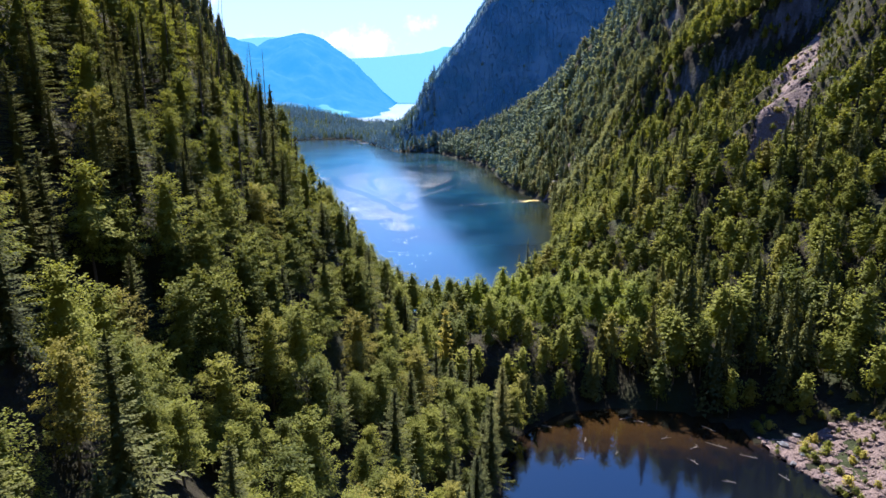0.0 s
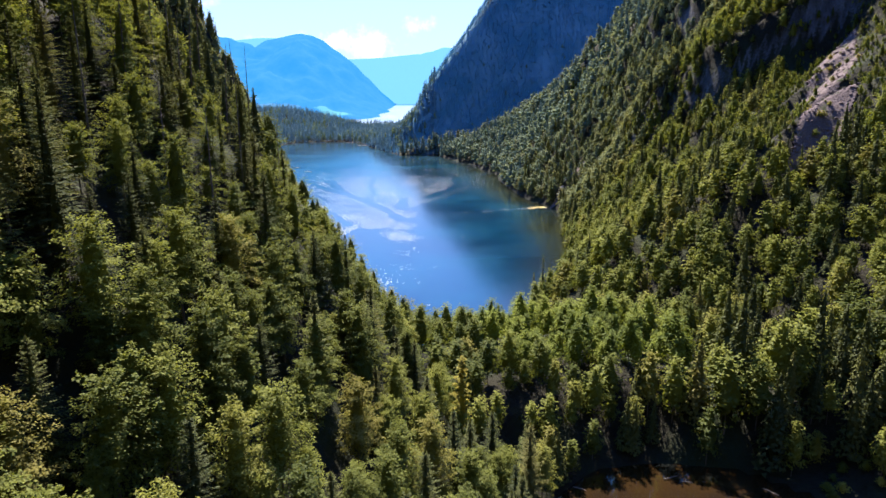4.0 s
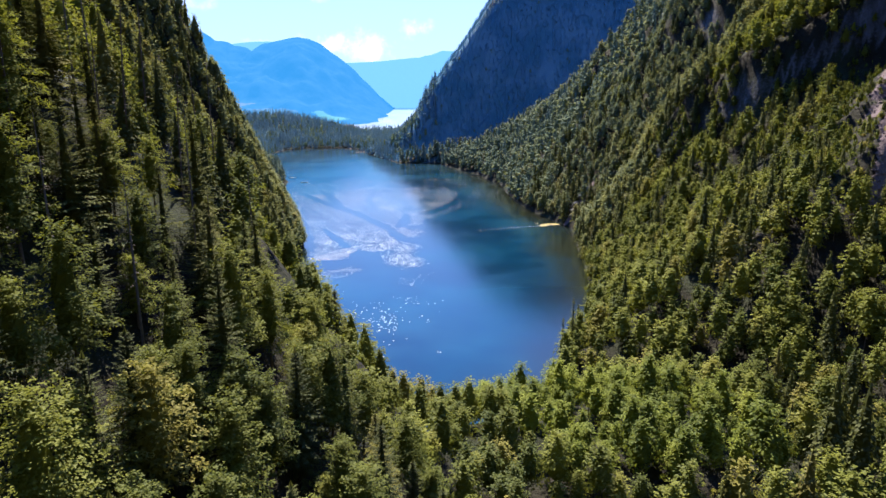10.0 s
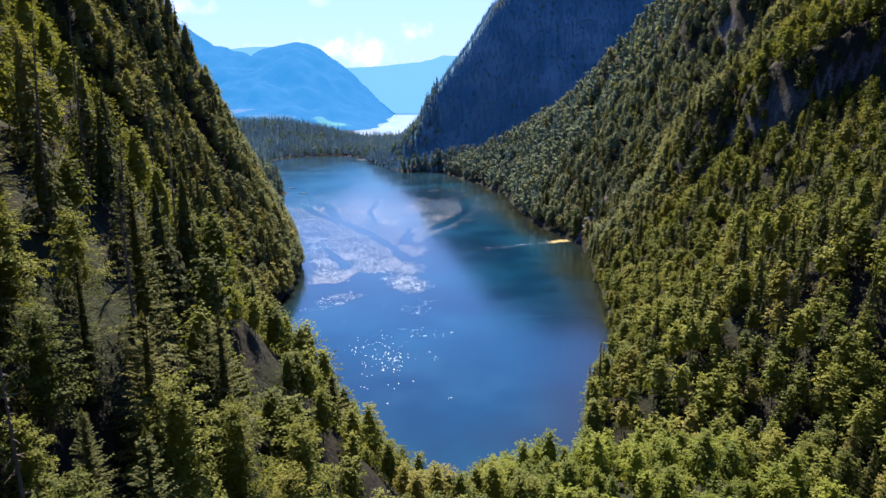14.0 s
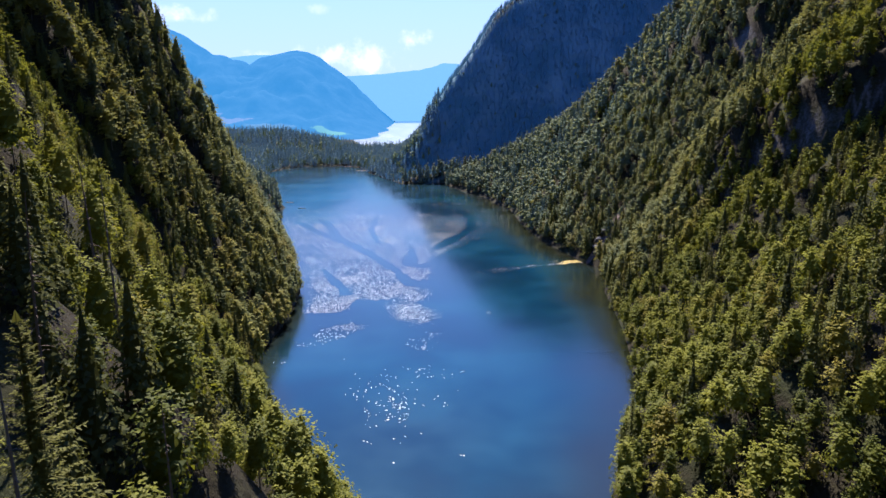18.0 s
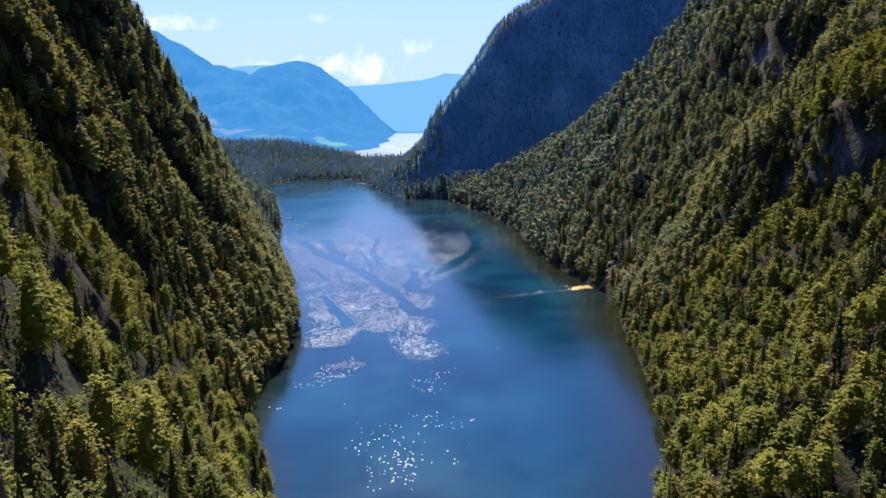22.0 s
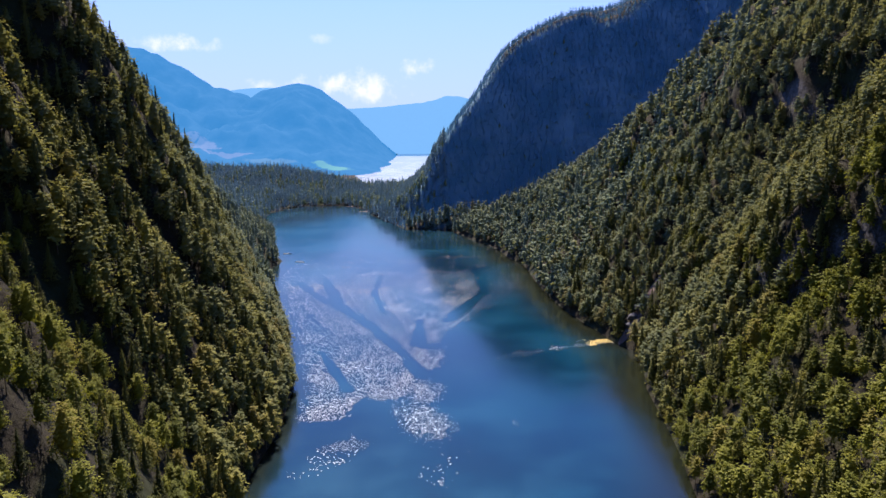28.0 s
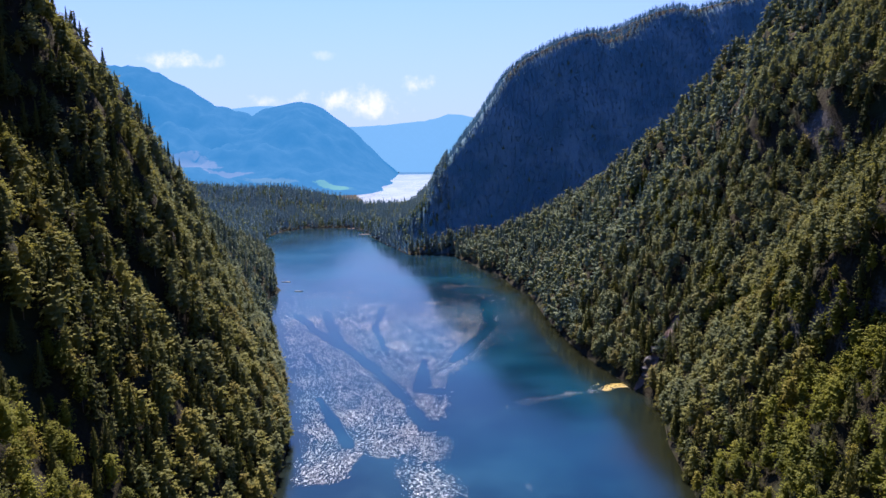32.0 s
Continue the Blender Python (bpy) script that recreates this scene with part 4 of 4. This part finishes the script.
def film_material():
    """A broken skin of pollen: water shows between the grains."""
    mat = bpy.data.materials.new("pollen_skin")
    tree = nodes_of(mat)
    where = tree.nodes.new("ShaderNodeNewGeometry").outputs["Position"]
    cover = add(tree, "ShaderNodeAttribute", attribute_name="tint").outputs["Fac"]
    grain = noise_node(tree, 0.75, 4.0, 0.8, where)
    cloud = noise_node(tree, 0.045, 5.0, 0.65, where)
    amount = math_node(tree, "MULTIPLY_ADD", cloud, 0.55, math_node(tree, "MULTIPLY_ADD", grain, 1.5, -1.02))
    amount = smooth_range(tree, math_node(tree, "ADD", amount, math_node(tree, "MULTIPLY", cover, 0.42)), 0.22, 0.62)
    amount = math_node(tree, "MULTIPLY", amount, math_node(tree, "MULTIPLY", smooth_range(tree, cover, 0.05, 1.0), 0.12))
    skin = add(tree, "ShaderNodeBsdfPrincipled", Roughness=0.55)
    skin.inputs["Base Color"].default_value = (0.50, 0.51, 0.54, 1)
    clear = tree.nodes.new("ShaderNodeBsdfTransparent")
    both = tree.nodes.new("ShaderNodeMixShader")
    tree.links.new(amount, both.inputs[0])
    tree.links.new(clear.outputs[0], both.inputs[1])
    tree.links.new(skin.outputs[0], both.inputs[2])
    tree.links.new(both.outputs[0], tree.nodes.new("ShaderNodeOutputMaterial").inputs[0])
    return mat


FX, FY = np.arange(-330, 152, 3.0), np.arange(660, 1580, 3.5)
fx, fy = np.meshgrid(FX, FY)
film_mesh = grid_mesh("pollen_skin", FX, FY, 0 * fx + 0.03, film_material())
film_mesh.attributes.new("tint", "FLOAT", "POINT").data.foreach_set("value", np.clip(film_cover(fx, fy, True) / 0.6, 0, 1).astype(np.float32).ravel())
tagged(new("pollen_skin", film_mesh), "thin pale skin of pollen on the lake", "pollen film", kind="stuff")
flakes("pollen_flakes", "pale leaves and pollen clumps drifting on the lake", POLLEN, (-310, 150, 720, 1570), 1500000, 21, lambda x, y: 0.55 * film_cover(x, y) * (0.12 + 0.43 * step(1500 - y, 0, 300) + 0.45 * step(1060 - y, 0, 260)), 0.17, 0.38)
# next two: flakes enlarged and pale to stand for glints on the leaves
flakes("near_flakes", "small leaves drifting on open water, their glints painted pale", LEAF_GLINT, (-170, 20, 460, 720), 170000, 24, lambda x, y: 0.075 * film_cover(x, y), 0.32, 0.72)
flakes("pollen_clumps", "clumps of drifting leaves at the edge of the pollen, their glints painted bright", LEAF_GLINT, (-190, 20, 740, 1010), 150000, 25, lambda x, y: 0.07 * film_cover(x, y) * step(1010 - y, 0, 200), 0.4, 0.8)
flakes("yellow_drift", "yellow pollen gathered at the shore", YELLOW, (95, 160, 938, 982), 5000, 22,
       lambda x, y: step(x, 108, 132) * step(9 - near_line(x, y, [(156, 968), (122, 960)]) + 12 * LAT.at(x, y, 9), 0, 7), 0.3, 0.7)

# ---- rock slide, boulders, dead wood ----


def patch(name, box, gap, inside, lift, material, label):
    """A skin of loose stone laid over the ground where inside() holds."""
    xs, ys = np.arange(box[0], box[1], gap), np.arange(box[2], box[3], gap)
    gx, gy = np.meshgrid(xs, ys)
    gz = height(gx, gy) + lift + 0.8 * LAT.at(gx, gy, 5) + 0.5 * LAT.at(gx, gy, 2.3)
    nx = len(xs)
    keep = inside(gx, gy)
    i = (np.arange(nx - 1)[None, :] + nx * np.arange(len(ys) - 1)[:, None])
    ok = keep[:-1, :-1] & keep[1:, :-1] & keep[:-1, 1:] & keep[1:, 1:]
    q = np.stack([i, i + 1, i + nx + 1, i + nx], -1)[ok]
    co = np.stack([gx, gy, gz], -1).reshape(-1, 3)
    use, back = np.unique(q, return_inverse=True)
    return tagged(new(name, raw_mesh(name, co[use], back.reshape(-1, 4), [material], smooth=True)), label, "rock", kind="structure")


patch("scree_slide", (200, 400, 430, 640), 1.8, in_scree, 0.7, SCREE, "bare pinkish grey rock slide between the trees")
patch("stream_bed", (145, 220, 940, 1000), 1.5, in_scree, 0.5, SCREE, "pale stony stream bed above the lake shore")
patch("scree_bank", (130, 190, 165, 268), 1.2, in_scree, 0.3, SCREE, "stony grey bank of the pond")


def stone_tris(seed, flat=0.7):
    rng = np.random.RandomState(seed)
    bm = bmesh.new()
    bmesh.ops.create_icosphere(bm, subdivisions=1, radius=1.0)
    for v in bm.verts:
        v.co = Vector(v.co) * rng.uniform(0.7, 1.25)
        v.co.z *= flat
    tris = np.array([[tuple(v.co) for v in f.verts] for f in bm.faces])
    bm.free()
    return tris


STONES = [stone_tris(300 + i) for i in range(6)]


def stones(name, label, x, y, r, seed):
    rng = np.random.RandomState(seed)
    z = height(x, y) + 0.3
    cos = []
    for k in range(len(x)):
        t = STONES[rng.randint(6)].reshape(-1, 3)
        a = rng.uniform(0, 6.28)
        cos.append(np.stack([(t[:, 0] * math.cos(a) - t[:, 1] * math.sin(a)) * r[k] + x[k], (t[:, 0] * math.sin(a) + t[:, 1] * math.cos(a)) * r[k] + y[k], t[:, 2] * r[k] + z[k]], -1))
    co = np.concatenate(cos)
    return tagged(new(name, raw_mesh(name, co, np.arange(len(co)).reshape(-1, 3), [SCREE])), label, "stones", kind="stuff")


rng = np.random.RandomState(31)
bx, by = rng.uniform(135, 190, 2600), rng.uniform(165, 268, 2600)
ok = in_scree(bx, by)
stones("bank_stones", "grey stones and rubble on the pond bank", bx[ok], by[ok], rng.gamma(2.0, 0.28, ok.sum()) + 0.2, 32)
sx, sy = rng.uniform(205, 395, 7000), rng.uniform(435, 636, 7000)
ok = in_scree(sx, sy)
stones("slide_stones", "grey blocks on the rock slide", sx[ok], sy[ok], rng.gamma(2.0, 0.28, ok.sum()) + 0.2, 33)


def boulder(x, y, r, label, seed):
    tri = stone_tris(seed, 0.75) * r
    co = tri.reshape(-1, 3) + (x, y, max(float(height(x, y)), 0.0) + 0.25 * r)
    return tagged(new("boulder", raw_mesh("boulder", co, np.arange(len(co)).reshape(-1, 3), [STONE])), label, "boulder", "boulders by the water")


for k, (x, y, r) in enumerate([(146, 236, 2.6), (150, 228, 1.8), (143, 222, 1.5), (156, 244, 2.2), (152, 214, 1.4), (160, 231, 1.7), (144, 206, 1.2), (166, 220, 2.0)]):
    boulder(x, y, r, "grey limestone boulder on the stony pond bank", 400 + k)
for k, (x, y, r) in enumerate([(166, 962, 5.5), (172, 966, 6.5), (180, 968, 7.0), (187, 973, 6.0), (163, 955, 3.5)]):
    boulder(x, y, r, "pale limestone outcrop above the lake shore", 420 + k)


def tube_tris(path, radii, sides=6):
    a = np.arange(sides) * 2 * math.pi / sides
    path = [np.asarray(p, float) for p in path]
    rings = []
    for i, (p, r) in enumerate(zip(path, radii)):
        way = path[min(i + 1, len(path) - 1)] - path[max(i - 1, 0)]
        way = way / np.linalg.norm(way)
        u = np.cross(way, (0.3, 0.2, 1.0) if abs(way[2]) < 0.8 else (1, 0, 0))
        u = u / np.linalg.norm(u)
        v = np.cross(way, u)
        rings.append(p + r * (np.cos(a)[:, None] * u + np.sin(a)[:, None] * v))
    tris = []
    for lo, hi in zip(rings, rings[1:]):
        for i in range(sides):
            j = (i + 1) % sides
            tris += [(lo[i], lo[j], hi[j]), (lo[i], hi[j], hi[i])]
    for ring in (rings[0][::-1], rings[-1]):
        for i in range(1, sides - 1):
            tris.append((ring[0], ring[i], ring[i + 1]))
    return np.array(tris)


def log(x, y, z, long, thick, heading, stubs, label, group, seed, material=None):
    """A fallen trunk lying in the water, with branch stubs."""
    rng = np.random.RandomState(seed)
    c, s_ = math.cos(heading), math.sin(heading)
    at = lambda t, side=0.0, up=0.0: (x + c * t - s_ * side, y + s_ * t + c * side, z + up)
    thing = tagged(new("floating_log"), label, "log", group)
    path = [at(long * (u - 0.5), 0.15 * math.sin(5 * u + seed), 0.05 * thick) for u in np.linspace(0, 1, 5)]
    trunk = part("trunk", tri_mesh("trunk", tube_tris(path, thick * np.array([1.0, 0.95, 0.85, 0.7, 0.4])), material or DEADWOOD), thing)
    for k in range(stubs):
        t = long * rng.uniform(-0.3, 0.45)
        side = rng.choice((-1, 1)) * rng.uniform(0.6, 1.8)
        part("branch", tri_mesh("branch", tube_tris([at(t), at(t + 0.5, side * 0.5, 0.25), at(t + 1.2, side, 0.4)], [thick * 0.35, thick * 0.25, thick * 0.1], 4), material or DEADWOOD), trunk)
    return thing


rng = np.random.RandomState(51)
for k, (x, y, long, head) in enumerate([(86, 262, 7, 0.3), (91, 259, 5, -0.2), (118, 238, 9, 2.5), (128, 229, 7, 2.7), (108, 236, 5, 0.6), (63, 243, 4, 1.2), (98, 244, 3.5, 0.4), (48, 255, 5, -0.5), (74, 232, 3, 0.9),
                                        (121, 252, 6, 2.2), (104, 225, 4, 2.0), (57, 228, 3, 0.2), (112, 211, 5, 2.8), (135, 214, 5, 1.9)]):
    log(x, y, 8.05, long, 0.24, head, 3, "bleached fallen log lying in the brown pond", "logs in the pond", 500 + k)
for k, (x, y, long, head) in enumerate([(-25, 1499, 22, 1.9), (0, 1505, 12, 1.2), (66, 1568, 26, 0.2), (-12, 1490, 16, 0.3), (26, 1390, 14, 1.5), (20, 1300, 9, 1.7)]):
    log(x, y, 0.15, long, 0.7, head, 4, "long dark driftwood log floating on the lake", "driftwood on the lake", 520 + k, BARK if k in (0, 1, 4, 5) else DEADWOOD)


def snag(x, y, tall, lean, seed):
    """A dead or thin-crowned conifer that stands above the canopy."""
    rng = np.random.RandomState(seed)
    thing = tagged(new("dead_spruce"), "thin grey dead spruce with bare branch stubs", "tree", "dead trees on the near slope")
    z, tall = float(height(x, y)), 1.2 * tall
    dx, dy = lean * rng.uniform(0.6, 1), lean * rng.uniform(-0.5, 0.5)
    path = [(x + dx * u * u, y + dy * u * u, z - 1 + tall * u) for u in np.linspace(0, 1, 6)]
    trunk = part("trunk", tri_mesh("trunk", tube_tris(path, [0.3, 0.26, 0.22, 0.17, 0.11, 0.05]), DEADWOOD if seed % 2 else BARK), thing)
    for k in range(int(tall * 1.1)):
        u = rng.uniform(0.3, 0.97)
        t, r = rng.uniform(0, 6.28), (1.05 - u) * rng.uniform(1.2, 3.2)
        p = np.array([x + dx * u * u, y + dy * u * u, z - 1 + tall * u])
        q = p + (math.cos(t) * r, math.sin(t) * r, -0.25 * r)
        part("branch", tri_mesh("branch", tube_tris([p, (p + q) / 2 + (0, 0, 0.1), q], [0.06, 0.05, 0.02], 3), BARK), trunk)
    return thing


for k, (x, y, tall, lean) in enumerate([(-91, 262, 36, 4), (-94, 255, 38, -1), (-86, 240, 34, 1), (-80, 290, 33, 0), (-84, 275, 30, 3), (-72, 250, 33, 0), (-98, 230, 35, 1), (-78, 205, 32, 0),
                                        (-88, 300, 30, -1), (-70, 215, 30, 0), (-96, 285, 36, 2), (-104, 265, 34, 0), (-64, 268, 28, 0), (-92, 195, 33, 0)]):
    snag(x, y, tall, lean, 600 + k)


# ---- landmark trees ----
YELLOWING = leaf_material("yellowing_leaves", (0.20, 0.19, 0.02), (0.36, 0.30, 0.03), (0.4, 0.35, 0.03), 0.2, 0.35, 0.02)


def landmark(kind, label, x, y, top, seed, leaf, wide):
    ground = float(height(x, y))
    tall = top - ground
    thing = tagged(new(kind), label, "tree", "landmark trees")
    if kind == "spruce_tree":
        crown, trunk = spruce_crown(seed, 30, 11, 8, tall, wide), limbs(tall * 0.95, 0.36, 0, 1, seed)
    else:
        crown, trunk = broad_crown(seed, 6000, 0.26, tall / 0.98, wide, 54, 0.4), limbs(tall * 0.85, 0.32, 10, wide * 0.9, seed)
    part("trunk", tri_mesh("trunk", trunk, BARK), thing)
    part("crown", tri_mesh("crown", crown, leaf), thing)
    thing.location = (x, y, ground - 0.3)
    return thing


landmark("spruce_tree", "tall dark spruce standing alone at the lake edge", -50, 308, 104, 701, NEEDLE, 5.0)
landmark("spruce_tree", "dark slim spruce on the lake shore", 68, 482, 46, 702, NEEDLE, 4.4)
landmark("spruce_tree", "dark slim spruce above the lake shore", 60, 472, 36, 703, NEEDLE, 3.6)
landmark("broadleaf_tree", "yellowing leafy tree on the near slope", -62, 207, 111, 704, YELLOWING, 5.0)
for k, (x, y, top, wide) in enumerate([(-59, 143, 123, 5.4), (-52, 153, 117, 4.6), (-48, 187, 113, 5.6), (-37, 187, 101, 4.6), (-28, 205, 92, 4.4), (-17, 240, 80, 5.0),
                                       (-46, 157, 108, 4.4), (-57, 134, 116, 5.0), (-63, 139, 121, 4.6)]):
    landmark("broadleaf_tree", "large leafy tree with a tall sunlit crown on the near slope", x, y, top, 710 + k, BROAD, wide)
for k, (x, y, top, wide) in enumerate([(-62, 182, 133, 5.2), (-64, 158, 132, 5.4), (-54, 170, 120, 4.6)]):
    landmark("spruce_tree", "tall spruce with broad layered boughs on the near slope", x, y, top, 720 + k, NEEDLE, wide)
landmark("broadleaf_tree", "small yellow tree among green trees", 2, 247, 67, 705, YELLOWING, 3.2)


# ---- shrubs on the stony bank and round the rock slide ----


def shrub_model(seed, leaf, label):
    thing = tagged(new("shrub"), label, "shrub", "shrubs on stony ground")
    part("stem", tri_mesh("stem", limbs(2.2, 0.07, 7, 1.6, seed, 0.1), BARK), thing)
    part("foliage", tri_mesh("foliage", broad_crown(seed, 420, 0.2, 3.4, 1.9), leaf), thing)
    return thing


SHRUBS = [shrub_model(800 + i, (BROAD, BROAD, YELLOWING)[i % 3], ("leafy green shrub on stony ground", "leafy green shrub on stony ground", "yellowish shrub on stony ground")[i % 3]) for i in range(3)]
rng = np.random.RandomState(81)
made = 0
while made < 170:
    if made < 70:
        x, y = rng.uniform(138, 184), rng.uniform(168, 262)
    else:
        y = rng.uniform(440, 610)
        x = 238 + 0.635 * (y - 455) + rng.uniform(-34, 60)
    if float(height(x, y)) < 8.5:
        continue
    model = SHRUBS[made % 3]
    size = rng.uniform(0.6, 1.5)
    m = Matrix.LocRotScale(Vector((x, y, float(height(x, y)) + 0.1)), Euler((0, 0, rng.uniform(0, 6.28))), None)
    model.scale = (size,) * 3
    if made < 3:
        model.matrix_basis = m @ Matrix.Diagonal((size, size, size, 1))
    else:
        keep = model.matrix_basis.copy()
        copy_thing(model, m)
        model.matrix_basis = keep
    made += 1


# ---- boats and gravel bar far down the lake ----


def flat_boat(x, y, heading):
    """A long flat-bottomed wooden boat with raised ends and benches."""
    thing = tagged(new("flat_boat"), "long pale flat-bottomed wooden boat on the lake", "boat", "boats on the lake")
    u = np.linspace(-1, 1, 9)
    half, rise = 1.5 * (1 - 0.55 * np.abs(u) ** 3), 0.35 + 0.55 * np.abs(u) ** 3
    rows = np.stack([np.stack([u * 8, side * half, z + 0 * u], -1) for side, z in ((-1, 0), (-1, 1), (1, 1), (1, 0))], 1)
    rows[:, 1:3, 2] = rise[:, None] + 0.3
    rows[:, (0, 3), 2] = (0.25 * np.abs(u) ** 3 - 0.1)[:, None]
    rows[:, (0, 3), 1] *= 0.8
    inner = rows[:, (2, 1)] * (0.98, 0.86, 1) - (0, 0, 0.06)
    floor = rows[:, (3, 0)] * (0.98, 0.86, 1) + (0, 0, 0.12)
    ring = np.concatenate([rows, inner[:, :1], floor[:, :1], floor[:, 1:], inner[:, 1:]], 1)[:, (0, 1, 7, 6, 5, 4, 2, 3)]
    n = ring.shape[1]
    quads = np.array([(i * n + j, (i + 1) * n + j, (i + 1) * n + (j + 1) % n, i * n + (j + 1) % n) for i in range(8) for j in range(n)])
    part("hull", raw_mesh("hull", ring.reshape(-1, 3), quads, [PALE_WOOD]), thing)
    for k in (-4, -1.5, 1, 3.5):
        bm = bmesh.new()
        bmesh.ops.create_cube(bm, size=1.0)
        bmesh.ops.scale(bm, vec=(0.4, 2.5, 0.07), verts=bm.verts)
        bmesh.ops.translate(bm, vec=(k, 0, 0.5), verts=bm.verts)
        me = bpy.data.meshes.new("bench")
        bm.to_mesh(me)
        bm.free()
        me.materials.append(PALE_WOOD)
        part("bench", me, thing)
    thing.matrix_basis = pose(x, y, 0.05, 0, 0, heading)
    return thing


PALE_WOOD = surface("pale_wood", lambda tree, geo: mix_colour(tree, noise_node(tree, 1.2, 5.0, 0.6, geo.outputs["Position"]), (0.42, 0.40, 0.36), (0.68, 0.66, 0.62)), 0.6)
flat_boat(-348, 1553, 4)
flat_boat(-304, 1463, -7)


def gravel_bar(x, y, long, wide, heading, label, seed):
    rng = np.random.RandomState(seed)
    a = np.arange(28) * 2 * math.pi / 28
    edge = 1 + 0.25 * rng.uniform(-1, 1, 28)
    co = [(0, 0, 0.75)]
    for f, z in ((0.45, 0.65), (0.8, 0.35), (1.05, -0.4)):
        co += [(long * f * e * math.cos(t), wide * f * e * math.sin(t), z + rng.uniform(-0.1, 0.1)) for t, e in zip(a, edge)]
    tris = [(0, 1 + i, 1 + (i + 1) % 28) for i in range(28)]
    for r in (1, 29):
        for i in range(28):
            j = (i + 1) % 28
            tris += [(r + i, r + 28 + i, r + 28 + j), (r + i, r + 28 + j, r + j)]
    thing = tagged(new("gravel_bar", raw_mesh("gravel_bar", np.array(co), np.array(tris), [SCREE])), label, "gravel bar")
    thing.matrix_basis = pose(x, y, 0, 0, 0, heading)
    return thing


gravel_bar(-279, 2306, 26, 7, 0, "low pale gravel bar at the far shore", 901)
gravel_bar(-332, 2472, 34, 8, 5, "low pale gravel bar at the foot of the far forest", 902)
